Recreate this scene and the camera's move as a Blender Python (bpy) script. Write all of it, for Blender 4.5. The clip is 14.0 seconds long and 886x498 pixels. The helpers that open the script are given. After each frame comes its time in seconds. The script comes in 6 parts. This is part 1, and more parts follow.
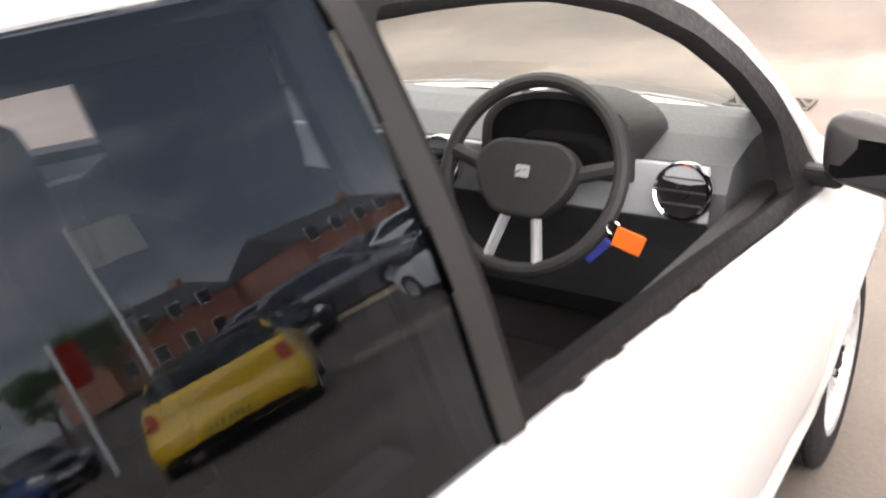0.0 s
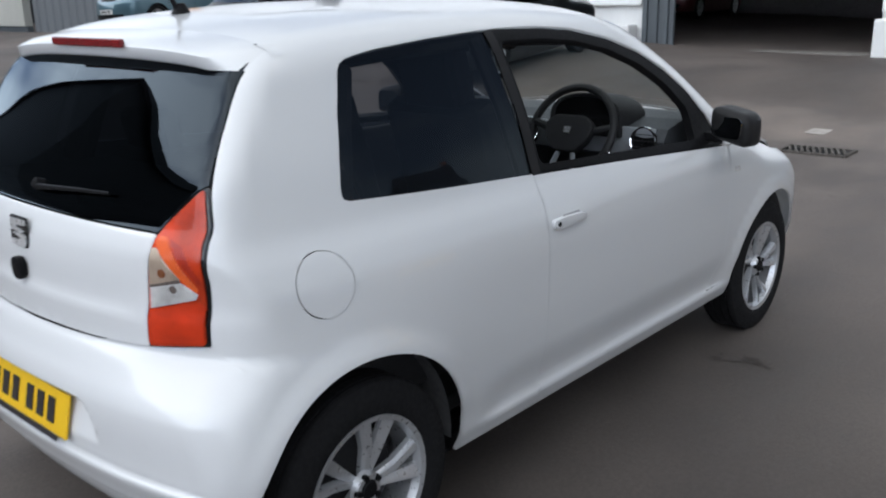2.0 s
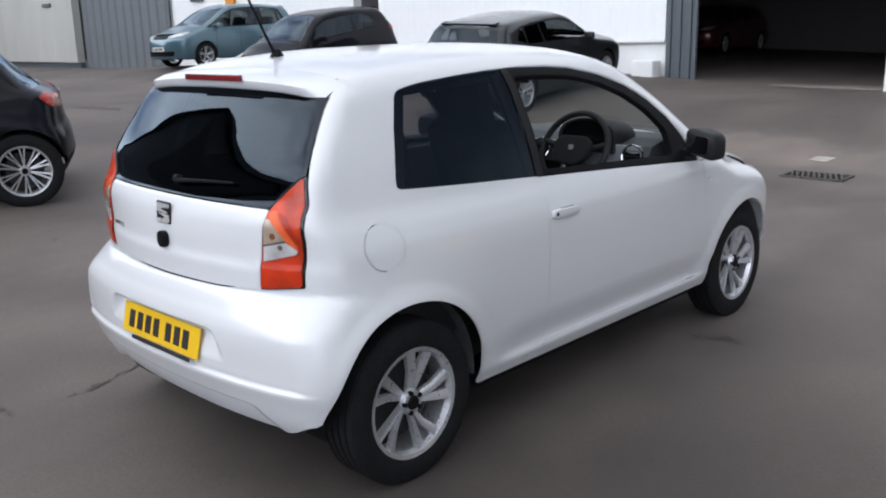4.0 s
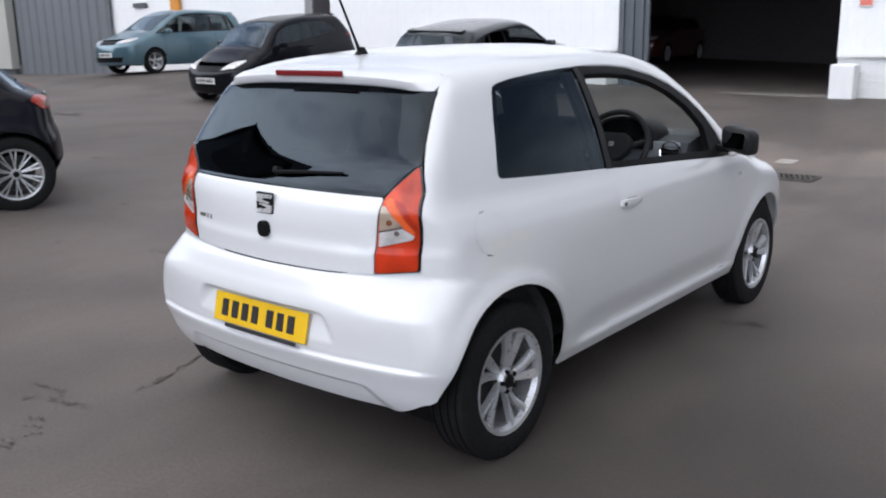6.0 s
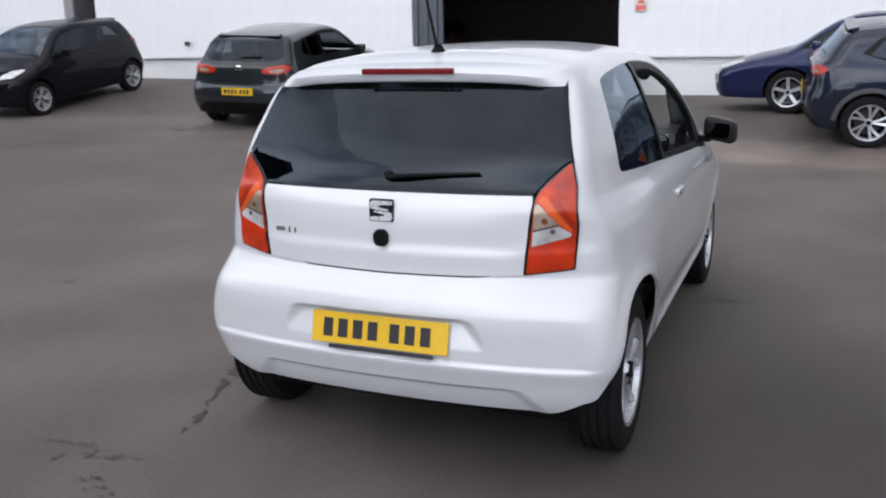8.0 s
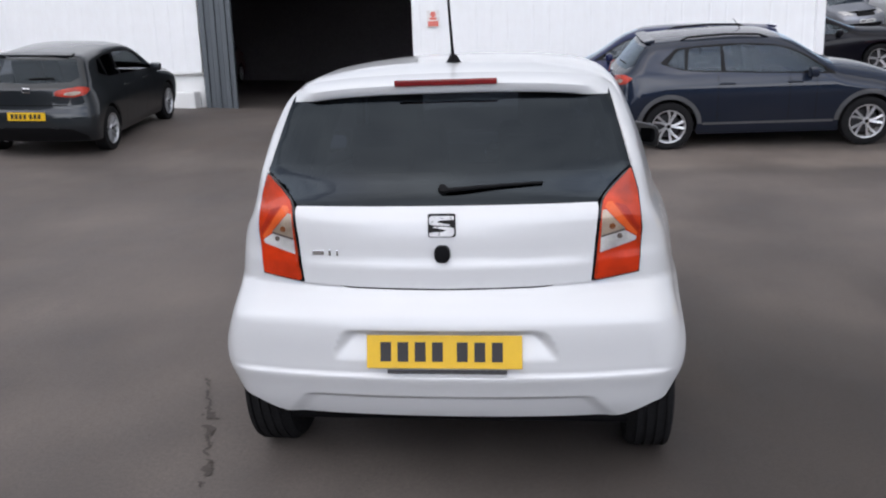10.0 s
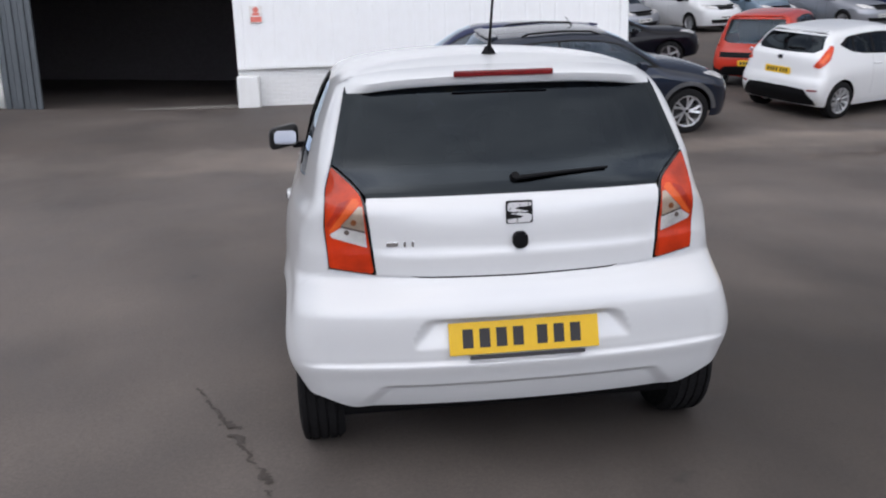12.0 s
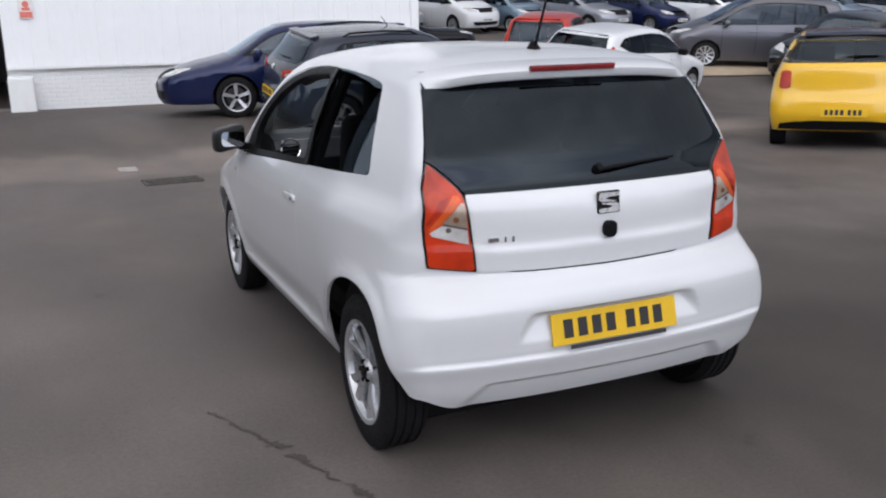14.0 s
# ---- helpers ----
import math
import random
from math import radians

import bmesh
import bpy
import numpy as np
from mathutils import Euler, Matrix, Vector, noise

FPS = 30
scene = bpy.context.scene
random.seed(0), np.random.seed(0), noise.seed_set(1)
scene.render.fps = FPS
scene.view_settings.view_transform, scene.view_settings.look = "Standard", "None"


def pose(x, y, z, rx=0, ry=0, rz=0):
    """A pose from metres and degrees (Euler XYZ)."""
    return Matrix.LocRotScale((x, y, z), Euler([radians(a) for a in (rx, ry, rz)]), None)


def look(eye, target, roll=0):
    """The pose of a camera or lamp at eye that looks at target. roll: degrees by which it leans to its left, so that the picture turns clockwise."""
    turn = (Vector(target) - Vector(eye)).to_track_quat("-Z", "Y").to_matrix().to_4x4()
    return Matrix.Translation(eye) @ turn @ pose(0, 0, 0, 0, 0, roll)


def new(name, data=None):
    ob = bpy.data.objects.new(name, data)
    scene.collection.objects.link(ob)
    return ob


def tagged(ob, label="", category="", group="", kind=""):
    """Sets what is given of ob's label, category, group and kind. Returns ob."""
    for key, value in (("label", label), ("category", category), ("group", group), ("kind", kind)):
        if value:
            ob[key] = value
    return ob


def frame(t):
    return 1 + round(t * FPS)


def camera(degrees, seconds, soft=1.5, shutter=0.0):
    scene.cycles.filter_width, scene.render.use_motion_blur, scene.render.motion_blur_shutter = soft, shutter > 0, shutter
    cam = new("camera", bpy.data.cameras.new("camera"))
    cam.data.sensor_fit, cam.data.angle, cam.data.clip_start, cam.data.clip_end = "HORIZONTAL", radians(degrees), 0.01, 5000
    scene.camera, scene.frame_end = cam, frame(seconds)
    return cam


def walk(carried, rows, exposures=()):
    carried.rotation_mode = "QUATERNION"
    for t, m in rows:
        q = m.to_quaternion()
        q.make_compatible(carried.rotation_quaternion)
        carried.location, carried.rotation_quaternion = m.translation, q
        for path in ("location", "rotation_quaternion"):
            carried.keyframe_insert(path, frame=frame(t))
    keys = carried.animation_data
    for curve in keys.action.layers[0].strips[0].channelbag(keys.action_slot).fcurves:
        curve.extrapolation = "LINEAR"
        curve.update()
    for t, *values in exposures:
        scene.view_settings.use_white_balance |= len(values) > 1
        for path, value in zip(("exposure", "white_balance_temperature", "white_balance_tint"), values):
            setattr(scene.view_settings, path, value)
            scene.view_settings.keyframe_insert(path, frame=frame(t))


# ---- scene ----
cam = camera(53.0, 14.0, soft=2.0, shutter=0.4)
PATH = [
    (0, (1.101, 0.665, 1.422), (0.039, 2.209, 0.722), -2.6),
    (0.2, (1.193, 0.472, 1.438), (0.12, 2.002, 0.725), -1.3),
    (0.4, (1.299, 0.294, 1.434), (0.208, 1.828, 0.758), -1.6),
    (0.6, (1.431, 0.119, 1.447), (0.307, 1.634, 0.782), -1.3),
    (0.8, (1.539, -0.051, 1.456), (0.385, 1.446, 0.803), -1.5),
    (1, (1.645, -0.206, 1.472), (0.459, 1.272, 0.826), -1.4),
    (1.5, (1.928, -0.547, 1.502), (0.706, 0.908, 0.878), -1.5),
    (2, (2.249, -0.814, 1.494), (0.967, 0.617, 0.937), -1.2),
    (2.5, (2.531, -1.051, 1.51), (1.182, 0.335, 1.001), -2.0),
    (3, (2.696, -1.227, 1.553), (1.348, 0.162, 1.05), -1.4),
    (3.2, (2.772, -1.273, 1.545), (1.406, 0.101, 1.05), -1.6),
    (5.3, (2.854, -1.74, 1.534), (1.551, -0.294, 1.076), -0.8),
    (5.5, (2.779, -1.798, 1.518), (1.479, -0.351, 1.056), -0.8),
    (6, (2.521, -1.954, 1.513), (1.284, -0.452, 1.047), -0.9),
    (6.5, (2.26, -2.183, 1.533), (1.147, -0.584, 1.081), -1.1),
    (7, (1.985, -2.332, 1.519), (0.971, -0.677, 1.038), -1.7),
    (7.5, (1.665, -2.433, 1.517), (0.769, -0.707, 1.05), -2.5),
    (8, (1.345, -2.563, 1.5), (0.588, -0.77, 1.037), -1.3),
    (8.5, (1.034, -2.691, 1.525), (0.409, -0.846, 1.07), -1.8),
    (9, (0.755, -2.715, 1.506), (0.263, -0.824, 1.08), -2.5),
    (9.2, (0.659, -2.713, 1.501), (0.225, -0.811, 1.062), -2.3),
    (11.3, (-0.168, -2.814, 1.504), (-0.131, -0.863, 1.068), -1.6),
    (11.5, (-0.284, -2.792, 1.501), (-0.196, -0.843, 1.059), -1.3),
    (12, (-0.617, -2.793, 1.51), (-0.38, -0.862, 1.049), -1.8),
    (12.5, (-0.878, -2.722, 1.497), (-0.514, -0.81, 1.033), -1.1),
    (13, (-1.153, -2.63, 1.51), (-0.664, -0.751, 1.03), -2.0),
    (13.5, (-1.485, -2.567, 1.516), (-0.814, -0.743, 1.041), -1.4),
    (14, (-1.749, -2.459, 1.519), (-0.97, -0.679, 1.045), -1.3),
]
walk(cam, [(t, look(eye, target, roll)) for t, eye, target, roll in PATH],
     exposures=[(0, 2.55, 7900, 14), (0.4, 2.0, 7400, 12), (1.0, 1.12, 6550, 8), (1.6, 0.46, 6300, 7), (2.3, 0.07, 6300, 7), (3.0, 0.25, 6300, 8),
                (5.5, 0.33, 6400, 11), (6.5, 0.29, 6400, 11), (7.5, 0.12, 6400, 12), (9.0, 0.12, 6450, 12), (12.0, 0.04, 6500, 12), (14.0, 0.04, 6500, 12)])

# ---- world and light ----
world = bpy.data.worlds.new("overcast_sky")
scene.world = world
world.use_nodes = True
wn, wl = world.node_tree.nodes, world.node_tree.links
bg = wn["Background"]
sky = wn.new("ShaderNodeTexSky")
sky.sky_type = "NISHITA"
sky.sun_disc = False
sky.sun_elevation, sky.sun_rotation = radians(48), radians(200)
sky.air_density, sky.dust_density, sky.ozone_density = 1.0, 3.0, 1.0
coord = wn.new("ShaderNodeTexCoord")
cloud = wn.new("ShaderNodeTexNoise")
cloud.inputs["Scale"].default_value, cloud.inputs["Detail"].default_value = 2.2, 7
cloud.inputs["Roughness"].default_value = 0.55
stretch = wn.new("ShaderNodeMapping")
stretch.inputs["Scale"].default_value = (1, 1, 2.2)
tone = wn.new("ShaderNodeValToRGB")
tone.color_ramp.elements[0].position, tone.color_ramp.elements[0].color = 0.40, (2.0, 2.35, 3.2, 1)
tone.color_ramp.elements[1].position, tone.color_ramp.elements[1].color = 0.62, (7.6, 7.8, 8.1, 1)
cover = wn.new("ShaderNodeMix")
cover.data_type = "RGBA"
cover.inputs["Factor"].default_value = 0.88
wl.new(coord.outputs["Generated"], stretch.inputs["Vector"])
wl.new(stretch.outputs["Vector"], cloud.inputs["Vector"])
wl.new(cloud.outputs["Fac"], tone.inputs["Fac"])
wl.new(sky.outputs["Color"], cover.inputs["A"])
wl.new(tone.outputs["Color"], cover.inputs["B"])
# brighter cloud low down in the south where the veiled sun stands, heavier cloud overhead
aim = wn.new("ShaderNodeVectorMath")
aim.operation = "DOT_PRODUCT"
aim.inputs[1].default_value = Vector((-0.36, -0.84, 0.33)).normalized()
wl.new(coord.outputs["Generated"], aim.inputs[0])
veil = wn.new("ShaderNodeMapRange")
veil.interpolation_type = "SMOOTHSTEP"
for key, value in {"From Min": 0.15, "From Max": 0.9, "To Min": 0.0, "To Max": 1.3}.items():
    veil.inputs[key].default_value = value
wl.new(aim.outputs["Value"], veil.inputs["Value"])
height = wn.new("ShaderNodeSeparateXYZ")
wl.new(coord.outputs["Generated"], height.inputs["Vector"])
fall = wn.new("ShaderNodeMapRange")
fall.interpolation_type = "SMOOTHSTEP"
for key, value in {"From Min": 0.05, "From Max": 0.75, "To Min": 0.95, "To Max": 0.58}.items():
    fall.inputs[key].default_value = value
wl.new(height.outputs["Z"], fall.inputs["Value"])
total = wn.new("ShaderNodeMath")
total.operation = "ADD"
lift = wn.new("ShaderNodeMapRange")
lift.interpolation_type = "SMOOTHSTEP"
for key, value in {"From Min": 0.55, "From Max": 0.85, "To Min": 1.0, "To Max": 0.05}.items():
    lift.inputs[key].default_value = value
wl.new(height.outputs["Z"], lift.inputs["Value"])
low_veil = wn.new("ShaderNodeMath")
low_veil.operation = "MULTIPLY"
wl.new(veil.outputs["Result"], low_veil.inputs[0])
wl.new(lift.outputs["Result"], low_veil.inputs[1])
wl.new(low_veil.outputs["Value"], total.inputs[0])
wl.new(fall.outputs["Result"], total.inputs[1])
shade = wn.new("ShaderNodeVectorMath")
shade.operation = "SCALE"
wl.new(cover.outputs["Result"], shade.inputs[0])
east = wn.new("ShaderNodeVectorMath")
east.operation = "DOT_PRODUCT"
east.inputs[1].default_value = Vector((0.85, 0.45, 0.25)).normalized()
wl.new(coord.outputs["Generated"], east.inputs[0])
dull = wn.new("ShaderNodeMapRange")
dull.interpolation_type = "SMOOTHSTEP"
for key, value in {"From Min": 0.35, "From Max": 0.9, "To Min": 1.0, "To Max": 0.42}.items():
    dull.inputs[key].default_value = value
wl.new(east.outputs["Value"], dull.inputs["Value"])
all_of = wn.new("ShaderNodeMath")
all_of.operation = "MULTIPLY"
wl.new(total.outputs["Value"], all_of.inputs[0])
wl.new(dull.outputs["Result"], all_of.inputs[1])
wl.new(all_of.outputs["Value"], shade.inputs["Scale"])
wl.new(shade.outputs["Vector"], bg.inputs["Color"])
bg.inputs["Strength"].default_value = 0.215

sun = new("sun", bpy.data.lights.new("sun", "SUN"))
sun.data.energy, sun.data.angle, sun.data.color = 1.05, radians(90), (1.0, 0.97, 0.92)
sun.matrix_world = look((2.0, -3.0, 10), (0, 0, 0))

# ---- materials ----


def material(name):
    m = bpy.data.materials.new(name)
    m.use_nodes = True
    return m, m.node_tree.nodes, m.node_tree.links, m.node_tree.nodes["Principled BSDF"]


def set_in(node, **values):
    for key, value in values.items():
        node.inputs[key.replace("_", " ")].default_value = value


def noise_node(nodes, links, scale, detail=4, rough=0.55, space="Object", stretch=(1, 1, 1)):
    c = nodes.new("ShaderNodeTexCoord")
    g = nodes.new("ShaderNodeMapping")
    g.inputs["Scale"].default_value = stretch
    n = nodes.new("ShaderNodeTexNoise")
    set_in(n, Scale=scale, Detail=detail, Roughness=rough)
    links.new(c.outputs[space], g.inputs["Vector"])
    links.new(g.outputs["Vector"], n.inputs["Vector"])
    return n.outputs["Fac"]


def ramp(nodes, links, fac, stops):
    r = nodes.new("ShaderNodeValToRGB")
    e = r.color_ramp.elements
    while len(e) < len(stops):
        e.new(0.5)
    for el, (pos, col) in zip(e, stops):
        el.position = pos
        el.color = (*col, 1) if len(col) == 3 else col
    links.new(fac, r.inputs["Fac"])
    return r.outputs["Color"]


def mix(nodes, links, a, b, fac, blend="MIX"):
    m = nodes.new("ShaderNodeMix")
    m.data_type, m.blend_type = "RGBA", blend
    for key, v in (("Factor", fac), ("A", a), ("B", b)):
        if hasattr(v, "is_output"):
            links.new(v, m.inputs[key])
        elif key == "Factor":
            m.inputs[key].default_value = v
        else:
            m.inputs[key].default_value = (*v, 1)
    return m.outputs["Result"]


def bump(nodes, links, height, strength, distance, bsdf):
    b = nodes.new("ShaderNodeBump")
    set_in(b, Strength=strength, Distance=distance)
    links.new(height, b.inputs["Height"])
    links.new(b.outputs["Normal"], bsdf.inputs["Normal"])


def plain(name, color, rough=0.5, metal=0.0, coat=0.0, vary=0.12, scale=14.0, relief=0.0):
    """A surface with a little uneven colour and gloss."""
    m, n, l, b = material(name)
    f = noise_node(n, l, scale, 5)
    dark = tuple(c * (1 - vary) for c in color)
    lite = tuple(min(1, c * (1 + vary)) for c in color)
    l.new(ramp(n, l, f, [(0.3, dark), (0.7, lite)]), b.inputs["Base Color"])
    g = noise_node(n, l, scale * 6, 3)
    l.new(ramp(n, l, g, [(0.3, (rough * 0.8,) * 3), (0.7, (min(1, rough * 1.2),) * 3)]), b.inputs["Roughness"])
    set_in(b, Metallic=metal)
    b.inputs["Coat Weight"].default_value = coat
    b.inputs["Coat Roughness"].default_value = 0.06
    if relief:
        bump(n, l, g, 0.4, relief, b)
    return m


def paint(name, color, rough=0.35, metal=0.0, dirt=0.12, coat=0.8, spec=None):
    """Car paint under clear lacquer, with a faint film of dust low down the grain."""
    m, n, l, b = material(name)
    f = noise_node(n, l, 1.7, 3)
    dusty = tuple(c * 0.8 + 0.03 for c in color)
    l.new(ramp(n, l, f, [(0.35, color), (0.8, tuple(c * (1 - dirt) + d * dirt for c, d in zip(color, dusty)))]), b.inputs["Base Color"])
    g = noise_node(n, l, 9, 5)
    l.new(ramp(n, l, g, [(0.3, (rough * 0.95,) * 3), (0.75, (rough * 1.05,) * 3)]), b.inputs["Roughness"])
    set_in(b, Metallic=metal)
    b.inputs["Coat Weight"].default_value = coat
    b.inputs["Specular IOR Level"].default_value = min(0.5, coat * 0.7) if spec is None else spec
    b.inputs["Coat Roughness"].default_value = 0.04
    return m


def glass(name, tint, gloss=0.045):
    """Thin car glass: a tinted pane that mirrors by its angle."""
    m, n, l, b = material(name)
    n.remove(b)
    clear = n.new("ShaderNodeBsdfTransparent")
    clear.inputs["Color"].default_value = (*tint, 1)
    shine = n.new("ShaderNodeBsdfGlossy")
    set_in(shine, Roughness=0.012)
    shine.inputs["Color"].default_value = (0.74, 0.87, 1, 1)
    face = n.new("ShaderNodeLayerWeight")
    face.inputs["Blend"].default_value = 0.5
    power = n.new("ShaderNodeMath")
    power.operation = "POWER"
    power.inputs[1].default_value = 5.0
    l.new(face.outputs["Facing"], power.inputs[0])
    fr = n.new("ShaderNodeMath")
    fr.operation = "MULTIPLY_ADD"
    fr.inputs[1].default_value, fr.inputs[2].default_value = 0.95, gloss
    l.new(power.outputs["Value"], fr.inputs[0])
    f = noise_node(n, l, 1.6, 3)
    bump_node = n.new("ShaderNodeBump")
    set_in(bump_node, Strength=0.05, Distance=0.004)
    l.new(f, bump_node.inputs["Height"])
    l.new(bump_node.outputs["Normal"], shine.inputs["Normal"])
    both = n.new("ShaderNodeMixShader")
    l.new(fr.outputs["Value"], both.inputs["Fac"])
    l.new(clear.outputs["BSDF"], both.inputs[1])
    l.new(shine.outputs["BSDF"], both.inputs[2])
    l.new(both.outputs["Shader"], n["Material Output"].inputs["Surface"])
    return m


def asphalt(name, tone=1.0):
    m, n, l, b = material(name)
    big = noise_node(n, l, 0.30, 6, 0.62, stretch=(1, 0.55, 1))
    mid = noise_node(n, l, 1.1, 6, 0.62, stretch=(1, 0.6, 1))
    fine = noise_node(n, l, 55, 4, 0.7)
    grit = noise_node(n, l, 190, 2, 0.6)
    base = ramp(n, l, big, [(0.32, (0.079, 0.066, 0.060)), (0.66, (0.152, 0.130, 0.118))])
    base = mix(n, l, base, ramp(n, l, mid, [(0.3, (0.62, 0.62, 0.63)), (0.72, (1.25, 1.24, 1.21))]), 0.8, "MULTIPLY")
    base = mix(n, l, base, ramp(n, l, fine, [(0.25, (0.72, 0.72, 0.72)), (0.75, (1.3, 1.3, 1.3))]), 0.7, "MULTIPLY")
    base = mix(n, l, base, ramp(n, l, grit, [(0.3, (0.75, 0.75, 0.76)), (0.72, (1.35, 1.34, 1.3))]), 0.6, "MULTIPLY")
    spot = noise_node(n, l, 2.7, 3, 0.5)
    base = mix(n, l, base, (0.03, 0.029, 0.028), ramp(n, l, spot, [(0.70, (0, 0, 0)), (0.78, (0.55, 0.55, 0.55))]))
    # a darker patch behind and right of the car, a pale worn band across the yard and darker ground before the building
    pos = n.new("ShaderNodeNewGeometry").outputs["Position"]
    warp = n.new("ShaderNodeVectorMath")
    warp.operation = "ADD"
    wob = n.new("ShaderNodeTexNoise")
    set_in(wob, Scale=0.9, Detail=4)
    l.new(pos, wob.inputs["Vector"])
    off = n.new("ShaderNodeVectorMath")
    off.operation = "MULTIPLY_ADD"
    l.new(wob.outputs["Color"], off.inputs[0])
    off.inputs[1].default_value, off.inputs[2].default_value = (1.6, 1.6, 0), (-0.8, -0.8, 0)
    l.new(pos, warp.inputs[0])
    l.new(off.outputs["Vector"], warp.inputs[1])
    sep = n.new("ShaderNodeSeparateXYZ")
    l.new(warp.outputs["Vector"], sep.inputs["Vector"])

    def calc(op, a, c):
        k = n.new("ShaderNodeMath")
        k.operation = op
        for i, v in enumerate((a, c)):
            if hasattr(v, "is_output"):
                l.new(v, k.inputs[i])
            else:
                k.inputs[i].default_value = v
        return k.outputs["Value"]

    def between(v, lo, hi, soft):
        k = n.new("ShaderNodeMapRange")
        k.interpolation_type = "SMOOTHSTEP"
        l.new(v, k.inputs["Value"])
        k.inputs["From Min"].default_value, k.inputs["From Max"].default_value = lo - soft, lo + soft
        k2 = n.new("ShaderNodeMapRange")
        k2.interpolation_type = "SMOOTHSTEP"
        l.new(v, k2.inputs["Value"])
        k2.inputs["From Min"].default_value, k2.inputs["From Max"].default_value = hi + soft, hi - soft
        return calc("MULTIPLY", k.outputs["Result"], k2.outputs["Result"])

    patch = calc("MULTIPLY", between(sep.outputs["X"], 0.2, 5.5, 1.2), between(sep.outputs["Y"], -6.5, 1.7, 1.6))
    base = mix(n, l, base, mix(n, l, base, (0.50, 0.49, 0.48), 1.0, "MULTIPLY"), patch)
    band = calc("MULTIPLY", between(sep.outputs["Y"], 8.1, 9.3, 0.35), between(sep.outputs["X"], -4, 14, 1.5))
    base = mix(n, l, base, mix(n, l, base, (1.45, 1.43, 1.38), 1.0, "MULTIPLY"), band)
    apron = between(sep.outputs["Y"], 9.6, 40, 0.4)
    base = mix(n, l, base, mix(n, l, base, (0.72, 0.70, 0.69), 1.0, "MULTIPLY"), apron)
    if tone != 1.0:
        base = mix(n, l, base, (tone, tone * 0.97, tone * 0.94), 1.0, "MULTIPLY")
    l.new(base, b.inputs["Base Color"])
    l.new(ramp(n, l, mid, [(0.3, (0.62,) * 3), (0.7, (0.9,) * 3)]), b.inputs["Roughness"])
    bump(n, l, grit, 0.5, 0.004, b)
    return m


WHITE = paint("white_car_paint", (0.70, 0.71, 0.722), 0.3)
BLACK_TRIM = plain("black_trim", (0.008, 0.008, 0.009), 0.45, vary=0.05)
BLACK_TRIM.node_tree.nodes["Principled BSDF"].inputs["Specular IOR Level"].default_value = 0.08
PILLAR = plain("satin_black_pillar", (0.020, 0.020, 0.021), 0.35, vary=0.08)
PILLAR.node_tree.nodes["Principled BSDF"].inputs["Specular IOR Level"].default_value = 0.12
GLOSS_BLACK = plain("gloss_black", (0.008, 0.008, 0.009), 0.16, coat=0.25)
RUBBER = plain("tyre_rubber", (0.010, 0.010, 0.011), 0.9, relief=0.002)
RUBBER.node_tree.nodes["Principled BSDF"].inputs["Specular IOR Level"].default_value = 0.2
ALLOY = plain("silver_alloy", (0.56, 0.57, 0.59), 0.32, metal=0.65)
# dark copy of the alloy, with the shade behind the spokes in its colour
SHADED_ALLOY = plain("shadowed_alloy", (0.05, 0.05, 0.055), 0.5, metal=0.5)
CHROME = plain("chrome", (0.75, 0.75, 0.76), 0.08, metal=1.0, vary=0.03)
CHROME_LIGHT = plain("brushed_chrome", (0.80, 0.80, 0.81), 0.3, metal=0.6, vary=0.05)
CABIN = plain("cabin_plastic", (0.020, 0.020, 0.022), 0.65, vary=0.05, scale=60)
FABRIC = plain("seat_fabric", (0.011, 0.011, 0.013), 0.95, scale=60, relief=0.003)
DASH_TOP = plain("grey_dash_top", (0.055, 0.059, 0.065), 0.55, vary=0.04, scale=40)
MIRROR = plain("mirror_silver", (0.32, 0.33, 0.35), 0.03, metal=1.0, vary=0.02)
DASH_SILVER = plain("silver_dash_panel", (0.36, 0.38, 0.40), 0.35)
def lens(name, color, rough=0.12, metal=0.0, vary=0.3, flutes=55.0):
    """Moulded lamp plastic: clear skin over fluted, unevenly lit colour."""
    m, n, l, b = material(name)
    c = n.new("ShaderNodeTexCoord")
    w = n.new("ShaderNodeTexWave")
    w.wave_type, w.bands_direction = "BANDS", "X"
    set_in(w, Scale=flutes, Distortion=0.6, Detail=1.0)
    l.new(c.outputs["Object"], w.inputs["Vector"])
    cloud_ = noise_node(n, l, 9, 4)
    base = ramp(n, l, cloud_, [(0.32, tuple(v * (1 - vary) for v in color)), (0.68, tuple(min(1, v * (1 + vary)) for v in color))])
    base = mix(n, l, base, ramp(n, l, w.outputs["Fac"], [(0.1, (0.82, 0.80, 0.80)), (0.9, (1.10, 1.12, 1.12))]), 0.8, "MULTIPLY")
    l.new(base, b.inputs["Base Color"])
    set_in(b, Roughness=rough + 0.1, Metallic=metal)
    b.inputs["Specular IOR Level"].default_value = 0.3
    b.inputs["Coat Weight"].default_value, b.inputs["Coat Roughness"].default_value = 0.4, 0.03
    bump(n, l, w.outputs["Fac"], 0.35, 0.0015, b)
    return m


